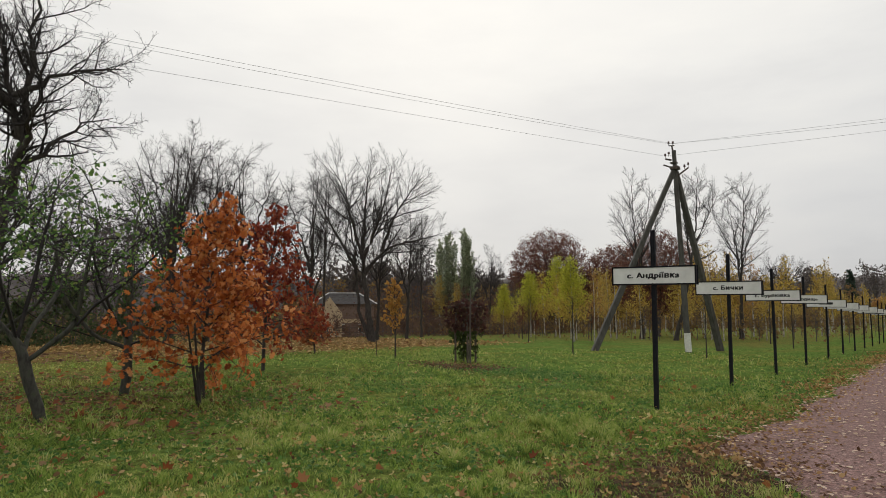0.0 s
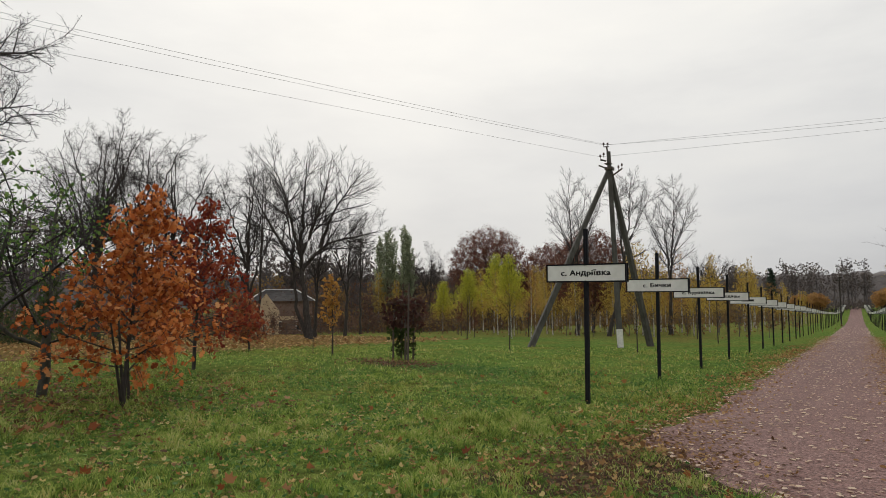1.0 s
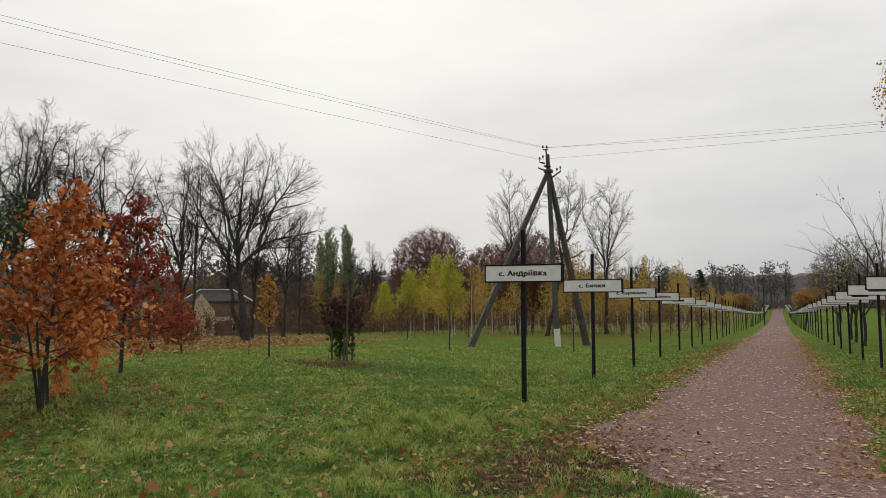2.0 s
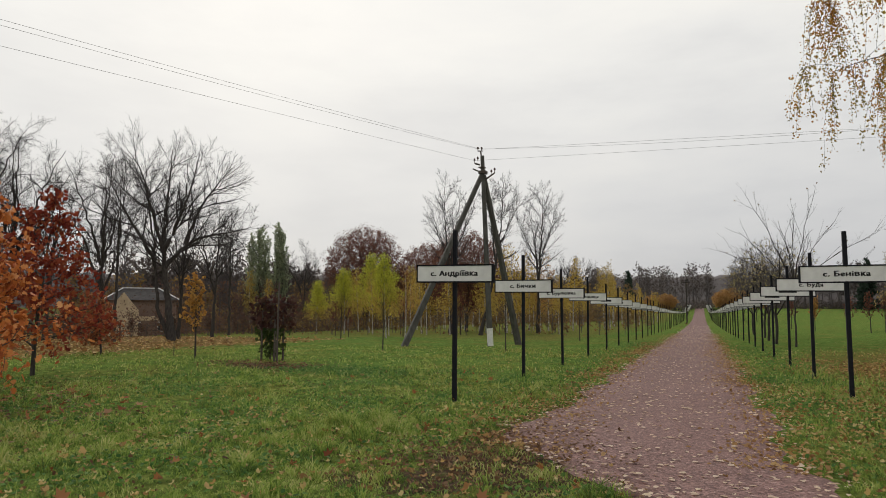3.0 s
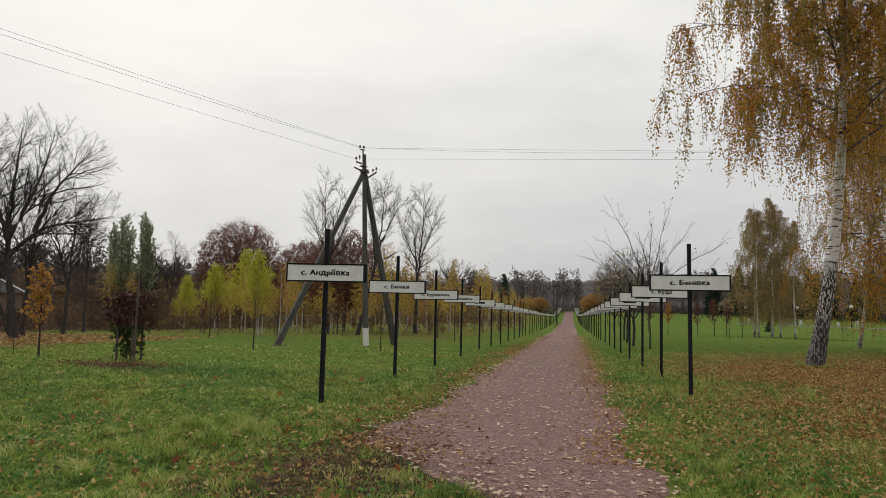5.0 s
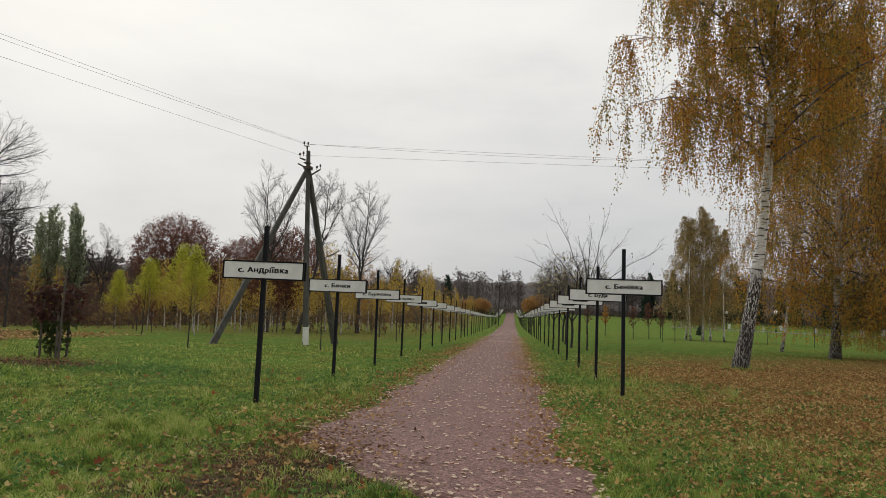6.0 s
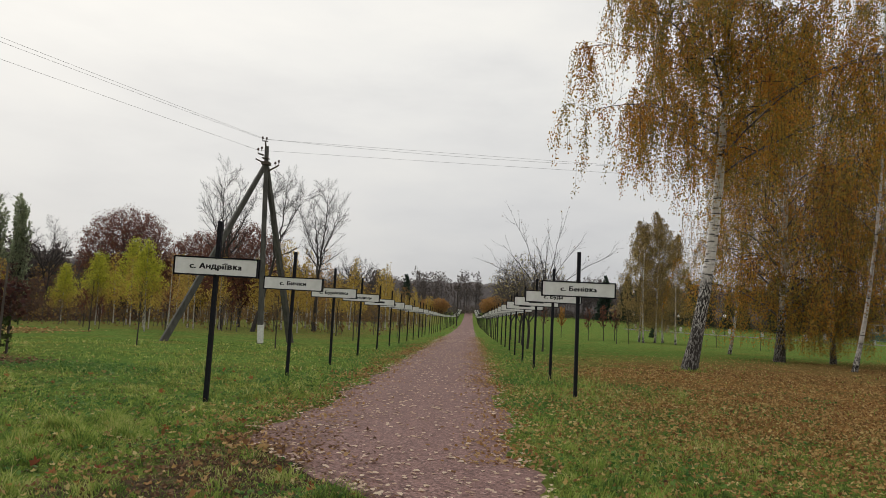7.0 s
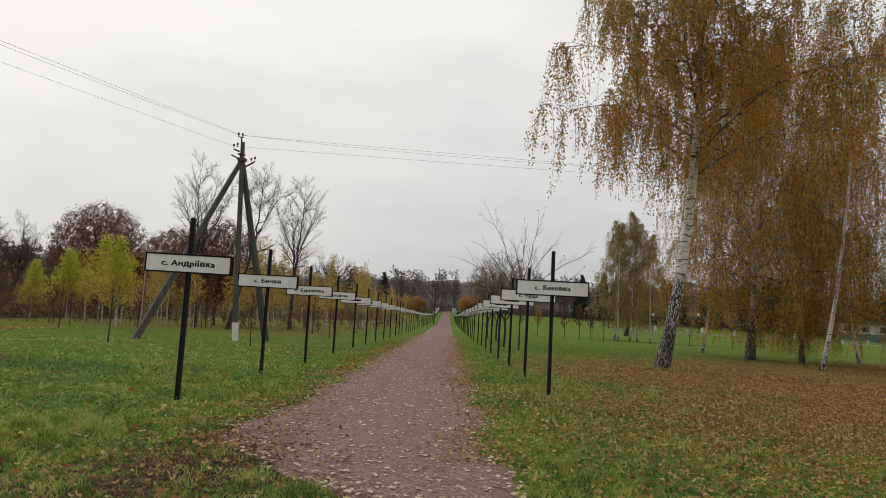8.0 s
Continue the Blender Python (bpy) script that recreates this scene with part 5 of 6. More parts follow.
RODS = [dict(ang=20, seg=5, wig=0.04, up=0.02, tip=0.3, rmin=0.005), dict(n=2, lo=0.25, hi=0.9, ang=28, dang=12, len=0.55, fall=0.3, rr=0.6, seg=3, wig=0.08, up=0.02, tip=0.4, rmin=0.004)]
out = limbed_tree(90, POLLARD, 0.06, RODS, 2.9, 2.0, 2.3, 0.025)
pollard_leaves = np.array([q[0][-1] for q in out[::7]])
plant("pollarded_tree", "pollarded tree with a fan of bare straight rods", "tree", at(7.25, 22.3, 0, 0, 0.77), skeleton_parts(out, M_BARK, M_TWIG, 2),
      leaf_mesh("crown", np_rng, pollard_leaves, 0.1, OVAL, M_HEDGE, hang=0.3), crown_label="a few last yellow leaves")
out = space_tree(91, fork(1.3, (0.95, 0.9, 0.3, 2.6), (1.0, -0.8, 0.4, 2.8), (0.98, 0.1, -0.8, 3.0)), [(0, 0, 3.3, 1.9, 1.5)], 900, 0.16, 0.2, 1.6, up=0.1, wig=0.25, tip=0.006, twig_len=0.3)
wood = skeleton_parts(out, M_BARK, M_WOODTWIG, 2)
rng = random.Random(91)
SMALLTREE = (wood, leaf_mesh("crown", np_rng, along(rng, out, (3, 4), 1.1, 0.3), 0.075, OVAL, M_PALEGOLD, hang=0.3))
for x, y, s, tn in ((6.8, 25.3, 1.05, 0), (6.9, 30.0, 1.1, 70), (7.2, 36.0, 1.05, 120), (7.0, 43.0, 1.15, 200)):
    plant("small_tree", "small round twiggy tree with few pale yellow leaves", "tree", at(x, y, tn, 0, s), *SMALLTREE, group="small trees by the east row")

# round ochre trees at the far end of the avenue
OCHRE = (wood, leaf_mesh("crown", np_rng, along(rng, out, (3, 4), 0.12, 0.1), 0.2, DIAMOND, M_RUSSET, hang=0.2))
for x, y, s, tn in ((7.9, 128, 1.2, 0), (9.6, 134, 1.4, 60), (11.8, 140, 1.3, 140), (8.6, 150, 1.4, 220), (-3.4, 138, 1.2, 30), (-5.4, 126, 1.1, 100), (13.6, 132, 1.2, 250)):
    plant("ochre_tree", "small round tree in dense ochre leaf", "tree", at(x, y, tn, 0, s), *OCHRE, group="ochre trees by the avenue")

# saplings in the lawn
SAP = [dict(seg=6, wig=0.02, up=0.02, tip=0.2), dict(n=16, lo=0.35, hi=0.97, ang=35, len=0.3, fall=0.5, rr=0.5, seg=4, wig=0.06, up=0.06, tip=0.3), dict(n=4, lo=0.2, hi=1.0, ang=36, len=0.4, fall=0.3, rr=0.5, seg=2, wig=0.1, up=0.03, tip=0.5)]
rng, out, wood = tree_meshes(95, 2.4, 0.03, limit(SAP, 0.004), M_BARK, M_TWIG)
SAPL = (wood, leaf_mesh("crown", np_rng, along(rng, out, (1, 2), 0.03, 0.1), 0.085, OVAL, M_SAPLEAF, hang=0.3))
SAPR = (wood, leaf_mesh("crown", np_rng, along(rng, out, (1, 2), 0.05, 0.2), 0.08, OVAL, M_RUST, hang=0.3))
SAPB = (wood, None)
for x, y, k, s, lb in ((-10.22, 5.7, SAPL, 1.05, "thin sapling with orange-gold leaves"), (-11.9, 6.6, SAPB, 0.5, "small bare sapling standing in the lawn"), (-7.64, 12.6, SAPB, 0.95, "thin bare sapling standing in the lawn"), (-18.0, 28.0, SAPR, 0.85, "thin sapling with rust-red leaves"),
                       (-15.0, 30.0, SAPR, 1.2, "thin sapling with rust-red leaves"), (-3.4, 14.5, SAPB, 0.9, "thin bare sapling standing in the lawn"), (-2.6, 26.0, SAPB, 1.1, "thin bare sapling standing in the lawn"), (-22.0, 33.0, SAPR, 1.1, "thin sapling with rust-red leaves"),
                       (-12.0, 33.0, SAPR, 1.2, "thin sapling with rust-red leaves"), (-16.5, 24.5, SAPB, 1.2, "thin bare sapling standing in the lawn"), (-5.0, 33.0, SAPB, 1.3, "thin bare sapling standing in the lawn"), (16.5, 48.0, SAPB, 1.0, "thin bare sapling standing in the lawn"),
                       (18.0, 50.0, SAPB, 1.1, "thin bare sapling standing in the lawn"), (15.5, 56.0, SAPR, 1.4, "thin sapling with rust-red leaves"), (17.8, 60.0, SAPR, 1.6, "thin sapling with rust-red leaves"), (19.6, 63.0, SAPR, 1.5, "thin sapling with rust-red leaves"),
                       (14.2, 66.0, SAPL, 1.5, "thin sapling with gold leaves"), (30.5, 52.0, SAPB, 1.0, "thin bare sapling standing in the lawn"), (37.0, 60.0, SAPB, 1.1, "thin bare sapling standing in the lawn"), (28.0, 56.0, SAPB, 1.0, "thin bare sapling standing in the lawn"), (13.0, 74.0, SAPR, 1.6, "thin sapling with rust-red leaves")):
    plant("sapling", lb, "sapling", at(x, y, x * 37, 0, s), *k, group="saplings in the lawn")


# vine-grown arbour with a stake
def vine():
    t = thing("vine_arbour", "dark vine clump grown over a low wooden frame", "vine", at(-7.9, 6.2))
    lines = []
    for x0 in (-0.22, 0.22):
        for y0 in (-0.2, 0.2):
            lines.append(([(x0, y0, -0.2), (x0, y0, 0.8), (x0 * 0.8, y0, 1.75)], [0.03, 0.03, 0.025]))
    for y0 in (-0.2, 0.2):
        lines.append(([(-0.5, y0, 1.6), (0.0, y0, 1.75), (0.5, y0, 1.6)], [0.025, 0.025, 0.025]))
    part("frame", tube_mesh("frame", [(lines, 6)], M_WOOD), t)
    n = 800
    u = np_rng.uniform(-0.57, 0.57, n)
    w = np_rng.uniform(-0.4, 0.4, n)
    top_z = 1.8 - 0.35 * np.abs(u) ** 1.5
    depth = np_rng.uniform(0, 1, n) ** 1.5
    z = top_z - depth * np.where(np.abs(u) > 0.42, 0.95, 1.6) + np_rng.normal(size=n) * 0.08
    u, w = u * (1 - 0.28 * (z < 0.9)), w * (1 - 0.28 * (z < 0.9))
    pos = np.stack([u, w, np.maximum(z, 0.12)], 1)
    part("upper_leaves", leaf_mesh("upper_leaves", np_rng, pos[pos[:, 2] > 0.95], 0.11, MAPLE_LEAF, M_VINE_RED, hang=0.4), t, "dark wine-red vine leaves")
    part("lower_leaves", leaf_mesh("lower_leaves", np_rng, pos[pos[:, 2] <= 0.95], 0.11, MAPLE_LEAF, M_VINE_GREEN, hang=0.4), t, "dark green vine leaves")


M_VINE_RED = foliage("wine_red_vine", (0.035, 0.02, 0.02), (0.06, 0.026, 0.024), (0.095, 0.042, 0.034), (0.06, 0.05, 0.03))
M_VINE_GREEN = foliage("dark_green_vine", (0.025, 0.04, 0.014), (0.045, 0.065, 0.02), (0.07, 0.08, 0.03))
vine()
stake = thing("stake", "thin grey wooden stake beside the vine", "stake", at(-7.3, 5.6))
part("stake_pole", tube_mesh("stake_pole", [([([(0, 0, -0.3), (0, 0, 1.2), (0.02, 0, 2.2)], [0.028, 0.025, 0.02])], 6)], M_WOOD), stake)

# ---------------------------------------------------------------- distance
wr = np.random.default_rng(7)
wrand = random.Random(7)
WOOD_SPEC = [dict(seg=4, wig=0.03, up=0.02, tip=0.2), dict(n=16, lo=0.25, hi=0.97, ang=38, len=0.34, fall=0.5, rr=0.45, seg=2, wig=0.1, up=0.06, tip=0.3), dict(n=5, lo=0.2, hi=1.0, ang=36, len=0.55, fall=0.3, rr=0.6, seg=1, wig=0.12, up=0.05, tip=0.5)]
templates = []
for sd in range(5):
    out = []
    grow(random.Random(200 + sd), out, Vector((0, 0, -0.3)), Vector((0, 0, 1)), 11.0, 0.16, 0, limit(WOOD_SPEC, 0.025))
    tv, ts, tl = tubes([(p, r) for p, r, l in out], 3)
    tips = np.array([q for p, r, l in out if l == 2 for q in (p[1], p[0].lerp(p[1], 0.5))])
    templates.append((tv, ts, tl, tips))


def woods(name, label, line, count, depth, hmin, hmax, leafy, mat, leaf=0.5, low=0.0):
    """A belt of trees along a line, in two meshes: the bare wood and what leaf is left."""
    P = np.array(line, float)
    seg = np.linalg.norm(np.diff(P, axis=0), axis=1)
    cum = np.concatenate([[0], np.cumsum(seg)])
    V, S, L, off, LP = [], [], [], 0, []
    for i in range(count):
        t = (i + wrand.random()) / count * cum[-1]
        x, y = np.interp(t, cum, P[:, 0]), np.interp(t, cum, P[:, 1])
        x, y = x + wrand.uniform(-depth, depth), y + wrand.uniform(-depth, depth)
        s = wrand.uniform(hmin, hmax) / 11.0
        a = wrand.uniform(0, 6.28)
        tv, ts, tl, tips = templates[i % 5]
        R = np.array([[math.cos(a), -math.sin(a), 0], [math.sin(a), math.cos(a), 0], [0, 0, 1]]) * s
        base = np.array([x, y, gz(x, y)])
        V.append(tv @ R.T + base), S.append(ts), L.append(tl.ravel() + off)
        off += len(tv)
        k = tips[wr.integers(0, len(tips), leafy)] @ R.T + base
        LP.append(k)
        if low:
            m = int(leafy * low)
            LP.append(np.stack([x + wr.normal(size=m) * 2.4, y + wr.normal(size=m) * 2.4, base[2] + np.abs(wr.normal(size=m)) * 1.5], 1))
    w = thing(name, label, "woods", Matrix(), kind="stuff")
    tagged(part("bare_wood", quick_mesh("bare_wood", np.concatenate(V), np.concatenate(S), np.concatenate(L), M_WOODTWIG), w), kind="stuff")
    tagged(part("leaf_mass", leaf_mesh("leaf_mass", wr, np.concatenate(LP), leaf, DIAMOND, mat, hang=0.1), w), kind="stuff")


woods("far_woods", "brown leafless woods closing the view to the west", [(-95, -60), (-100, 20), (-98, 80), (-92, 130)], 110, 12, 13, 18.5, 120, M_WOODS, 0.5, 0.9)
woods("far_woods", "brown leafless woods beyond the end of the avenue", [(-92, 130), (-62, 185), (-20, 225), (-2, 250)], 120, 14, 10, 15, 190, M_WOODS, 0.52, 0.8)
woods("far_woods", "brown leafless woods beyond the end of the avenue", [(8, 250), (45, 255), (80, 240), (130, 205)], 130, 14, 11, 16, 190, M_WOODS, 0.52, 0.8)
woods("far_woods", "dark woods behind the birches to the east", [(120, 235), (160, 190), (175, 110), (165, 40)], 70, 12, 13, 19, 150, M_WOODS, 0.7, 0.8)
woods("far_woods", "dense purple-brown woods in the north-west", [(-104, 92), (-96, 130), (-76, 168), (-50, 196)], 100, 7, 10.5, 14.5, 380, M_WOODS, 0.62, 0.8)
woods("hedge", "tangled brown scrub behind the young birches", [(-70, 50), (-66, 95), (-50, 122), (-22, 128), (-9, 150)], 100, 7, 4.5, 8, 190, M_HEDGE, 0.45, 1.2)

woods("scrub", "low tangled red-brown scrub along the rail fence", [(-60, -20), (-54, 4), (-49.5, 20), (-44, 36), (-41, 55), (-46, 66)], 150, 2.5, 1.0, 2.5, 130, M_SCRUB, 0.16, 1.0)
woods("scrub", "brown thicket at the foot of the poplars", [(-58, 50), (-50, 56), (-44, 66), (-38, 76)], 64, 2.2, 3.6, 6.4, 150, M_SCRUB, 0.25, 0.8)

woods("hedge", "dark green shrubs along the edge of the orchard", [(-47, -30), (-46, -8), (-44, 6), (-43, 14)], 60, 2.0, 2.2, 4.2, 240, M_DARKHEDGE, 0.26, 1.0)

woods("undergrowth", "brown weeds and seedlings among the young birches", [(-52, 66), (-30, 46), (-16, 36), (-8, 40), (-7, 70)], 140, 6.5, 0.7, 2.3, 26, M_HEDGE, 0.2, 0.5)


# dark conifers
def spruce(seed, h):
    rng = random.Random(seed)
    lines, pos = [], []
    for j in range(70):
        f = 0.08 + 0.9 * (j + rng.random()) / 70
        a = rng.uniform(0, 6.28)
        ln = h * 0.2 * (1 - f) ** 0.8 + 0.15
        d = Vector((math.cos(a), math.sin(a), 0.1))
        p0 = Vector((0, 0, f * h))
        p1, p2 = p0 + d * ln * 0.6 + Vector((0, 0, -0.08 * ln)), p0 + d * ln + Vector((0, 0, -0.2 * ln))
        lines.append(([p0, p1, p2], [0.03, 0.02, 0.01]))
        for _ in range(int(10 + 40 * (1 - f))):
            q = p0.lerp(p2, rng.uniform(0.1, 1))
            pos.append((q.x + rng.gauss(0, 0.12 * ln), q.y + rng.gauss(0, 0.12 * ln), q.z - rng.random() * 0.3))
    tk = tube_mesh("trunk", [([([(0, 0, -0.2), (0, 0, h * 0.5), (0, 0, h)], [0.2, 0.12, 0.02])], 7)], M_BARK)
    return [("trunk", tk, ""), ("twig_mass", tube_mesh("twig_mass", [(lines, 3)], M_BARK), "stuff")], leaf_mesh("crown", wr, np.array(pos), 0.55, DIAMOND, M_PINE, hang=0.4)


SPR = spruce(101, 12.5)
plant("spruce", "dark spruce standing above the far woods", "tree", at(-14.3, 169.0), *SPR, group="conifers")
cr_ = random.Random(4)
for i in range(40):
    x = 52 + i * 3.0 + cr_.uniform(-2, 2)
    y = 232 - 0.0045 * (x - 60) ** 2 + cr_.uniform(-8, 8) - (x - 60) * 0.35
    plant("pine", "tall dark pine behind the memorial ground", "tree", at(x, y, cr_.uniform(0, 360), 0, cr_.uniform(1.0, 1.45)), *SPR, group="conifers")
plant("spruce", "small dark spruce on the eastern lawn", "tree", at(34.0, 100.0, 0, 0, 0.25), *SPR, group="conifers")

# far utility pole beside the avenue
fp = thing("utility_pole", "dark distant utility pole with a short crossarm", "power pole", at(1.0, 120.3))
part("pole_shaft", tube_mesh("pole_shaft", [([([(0, 0, -0.3), (0, 0, 8.1)], [0.13, 0.09])], 8)], M_BARK), fp)
part("crossarm", box_mesh("crossarm", (1.3, 0.1, 0.1), M_BARK, 0.01, (0, 0, 7.5)), fp)
part("street_lamp_head", box_mesh("street_lamp_head", (0.5, 0.2, 0.25), M_BARK, 0.03, (0.1, 0, 7.95)), fp)


# house in the west
def house(x, y, turn):
    h = thing("house", "small brown house with a hipped grey roof behind scrub", "house", at(x, y, turn, 0, 0.9))
    L, D, wall, ridge, o = 7.4, 6.0, 4.3, 5.6, 0.35
    part("wall", box_mesh("wall", (L, D, wall + 0.3), M_BRICK, 0.0, (0, 0, (wall - 0.3) / 2)), h, "dull grey-brown walls")
    part("band", box_mesh("band", (L + 0.04, 0.06, 0.5), M_PLASTER, 0.01, (0, -D / 2 - 0.034, 2.1)), h, "pale tan band")
    bm = bmesh.new()
    e = [bm.verts.new(v) for v in ((-L / 2 - o, -D / 2 - o, wall - 0.1), (L / 2 + o, -D / 2 - o, wall - 0.1), (L / 2 + o, D / 2 + o, wall - 0.1), (-L / 2 - o, D / 2 + o, wall - 0.1))]
    r = [bm.verts.new((-L / 2 + 1.6, 0, ridge)), bm.verts.new((L / 2 - 1.9, 0, ridge))]
    for f in ((e[0], e[1], r[1], r[0]), (e[2], e[3], r[0], r[1]), (e[1], e[2], r[1]), (e[3], e[0], r[0])):
        bm.faces.new(f)
    bmesh.ops.solidify(bm, geom=bm.faces[:], thickness=0.1)
    roof = part("roof", bm_mesh("roof", bm, M_SLATE), h, "grey roof with white edge strips")
    lift = Vector((0, -0.03, 0.06))
    for p, q in (((-L / 2 + 1.6, 0, ridge), (L / 2 - 1.9, 0, ridge)), ((-L / 2 + 1.6, 0, ridge), (-L / 2 - o, -D / 2 - o, wall - 0.1)), ((L / 2 - 1.9, 0, ridge), (L / 2 + o, -D / 2 - o, wall - 0.1))):
        part("ridge_strip", taper_beam("ridge_strip", Vector(p) + lift, Vector(q) + lift, 0.11, 0.11, M_TRIM, 0.01), roof)
    for wx in (-0.4, 2.2):
        w = part("window", bm_mesh("window", frame_bm(1.0, 1.2, 0.09, 0.1), M_TRIM), h, "", pose(wx, -D / 2 - 0.03, 1.1))
        part("pane", box_mesh("pane", (0.84, 0.03, 1.04), M_GLASS), w, "dark glass")
    # porch with a tan gable
    bm = bmesh.new()
    outline = ((-1.6, -0.3), (-1.6, 3.0), (0, 5.1), (1.6, 3.0), (1.6, -0.3))
    lo = [bm.verts.new((u - 1.9, -D / 2 - 1.6, z)) for u, z in outline]
    hi = [bm.verts.new((u - 1.9, -D / 2 - 0.01, z)) for u, z in outline]
    bm.faces.new(lo)
    bm.faces.new(hi[::-1])
    for i in range(5):
        bm.faces.new((lo[i], hi[i], hi[(i + 1) % 5], lo[(i + 1) % 5]))
    bmesh.ops.recalc_face_normals(bm, faces=bm.faces)
    part("porch", bm_mesh("porch", bm, M_PLASTER), h, "tan gabled porch")


house(-52.7, 43.8, 47)


def rail_fence(pts, label):
    f = thing("rail_fence", label, "fence", Matrix())
    for (x0, y0), (x1, y1) in zip(pts, pts[1:]):
        n = int(math.hypot(x1 - x0, y1 - y0) / 2.5)
        for i in range(n):
            x, y = x0 + (x1 - x0) * i / n, y0 + (y1 - y0) * i / n
            part("post", FENCE_POST, f, "", pose(x, y, gz(x, y)))
        for z in (0.55, 1.05):
            part("rail", taper_beam("rail", (x0, y0, gz(x0, y0) + z), (x1, y1, gz(x1, y1) + z), 0.09, 0.09, M_WOOD, 0.01), f)


FENCE_POST = box_mesh("post", (0.12, 0.12, 1.5), M_WOOD, 0.01, (0, 0, 0.5))
rail_fence([(-56, 2), (-52, 20), (-47, 36), (-44, 52)], "dark weathered rail fence before the western woods")


# memorial ground in the east: globe lamps, pale kerb walk, white blocks
def globe_lamp():
    bm = bmesh.new()
    bmesh.ops.create_uvsphere(bm, u_segments=14, v_segments=10, radius=0.36)
    gl = bm_mesh("globe", bm, M_GLOBE, True)
    ps = tube_mesh("lamp_post", [([([(0, 0, -0.2), (0, 0, 0.4), (0, 0, 0.45), (0, 0, 3.6)], [0.12, 0.12, 0.07, 0.06])], 8)], M_BLACK)
    return ps, gl


LP = globe_lamp()
for x, y, s in ((59.2, 167.0, 1.15), (70.7, 165.0, 1.3), (48.0, 170.0, 1.1), (84.0, 160.0, 1.2)):
    t = thing("globe_lamp", "black park lamp with a white glass globe", "park lamp", at(x, y, 0, 0, s), "park lamps")
    part("lamp_post", LP[0], t)
    part("globe", LP[1], t, "white glass globe", pose(0, 0, 3.9))
kx = np.linspace(46, 150, 40)
ky = 172 - 0.55 * (kx - 46) + 0.0022 * (kx - 46) ** 2
v, q = [], []
for i, (x, y) in enumerate(zip(kx, ky)):
    z = float(land(x, y)) + 0.16
    v += [(x, y - 1.2, z), (x, y + 1.2, z), (x, y - 1.2, z - 0.4)]
    if i:
        b = 3 * i
        q += [(b - 3, b, b + 1, b - 2), (b - 1, b + 2, b, b - 3)]
tagged(new("pavement", quick_mesh("pavement", np.array(v), np.full(len(q), 4), np.array(q), M_PAVE)), "pale kerbed walk across the eastern lawn", "walk", kind="structure")
BLOCK = box_mesh("stone_block", (0.9, 0.6, 2.0), M_STONE, 0.06, (0, 0, 0.8))
br_ = random.Random(3)
for i in range(11):
    x = 54 + i * 5.4 + br_.uniform(-2.4, 2.4)
    y = 186 - 0.5 * (x - 52) + br_.uniform(-3, 3)
    b = new("memorial_stone", BLOCK)
    b.matrix_basis = at(x, y, br_.uniform(-10, 10), 0, br_.uniform(0.45, 0.9))
    tagged(b, "upright white memorial stone at the lawn's far edge", "memorial stone", "memorial stones")


def pavilion(x, y, turn):
    t = thing("park_building", "low white building with a green front", "building", at(x, y, turn, 0, 1.7))
    part("wall", box_mesh("wall", (16, 6, 3.2), M_STONE, 0.0, (0, 0, 1.3)), t)
    part("roof", box_mesh("roof", (17, 7, 0.4), M_SLATE, 0.05, (0, 0, 3.1)), t)
    part("front", box_mesh("front", (15.6, 0.1, 1.2), M_GREENROOF, 0.01, (0, -3.06, 0.7)), t, "green panels")
    for i in range(6):
        w = part("window", bm_mesh("window", frame_bm(1.3, 1.2, 0.1, 0.1), M_TRIM), t, "", pose(-6.5 + i * 2.6, -3.05, 2.1))
        part("pane", box_mesh("pane", (1.1, 0.03, 1.0), M_GLASS), w)


pavilion(132.0, 179.0, -34)
# far hill that closes the horizon
ha = np.radians(np.arange(0, 360.5, 0.5))
hrng = random.Random(17)
hv, hq = [], []
for i, a in enumerate(ha):
    R = 420 + 30 * math.sin(3 * a) + 20 * math.sin(7 * a + 1)
    top_h = 19 + 3 * math.sin(5 * a) + 2 * math.sin(11 * a + 2) + hrng.uniform(-1.6, 1.6)
    for rr2, zz in ((R, -6), (R + 15, top_h * 0.8), (R + 50, top_h), (R + 200, -6)):
        hv.append((rr2 * math.sin(a), rr2 * math.cos(a), zz))
    if i:
        b = 4 * i
        hq += [(b - 4 + k, b + k, b + 1 + k, b - 3 + k) for k in range(3)]
tagged(new("backdrop", quick_mesh("backdrop", np.array(hv), np.full(len(hq), 4), np.array(hq), M_EARTH, True)), "low dark wooded ridge on the horizon", "hill", kind="structure")

# ---------------------------------------------------------------- grass and fallen leaves
gr = np.random.default_rng(21)
# Beside the camera; the rings of grass and leaves are laid around it.
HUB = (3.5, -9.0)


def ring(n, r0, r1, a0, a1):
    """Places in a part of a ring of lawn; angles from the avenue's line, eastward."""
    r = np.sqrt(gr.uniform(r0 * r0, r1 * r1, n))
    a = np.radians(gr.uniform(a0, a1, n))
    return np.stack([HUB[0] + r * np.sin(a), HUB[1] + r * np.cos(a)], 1)


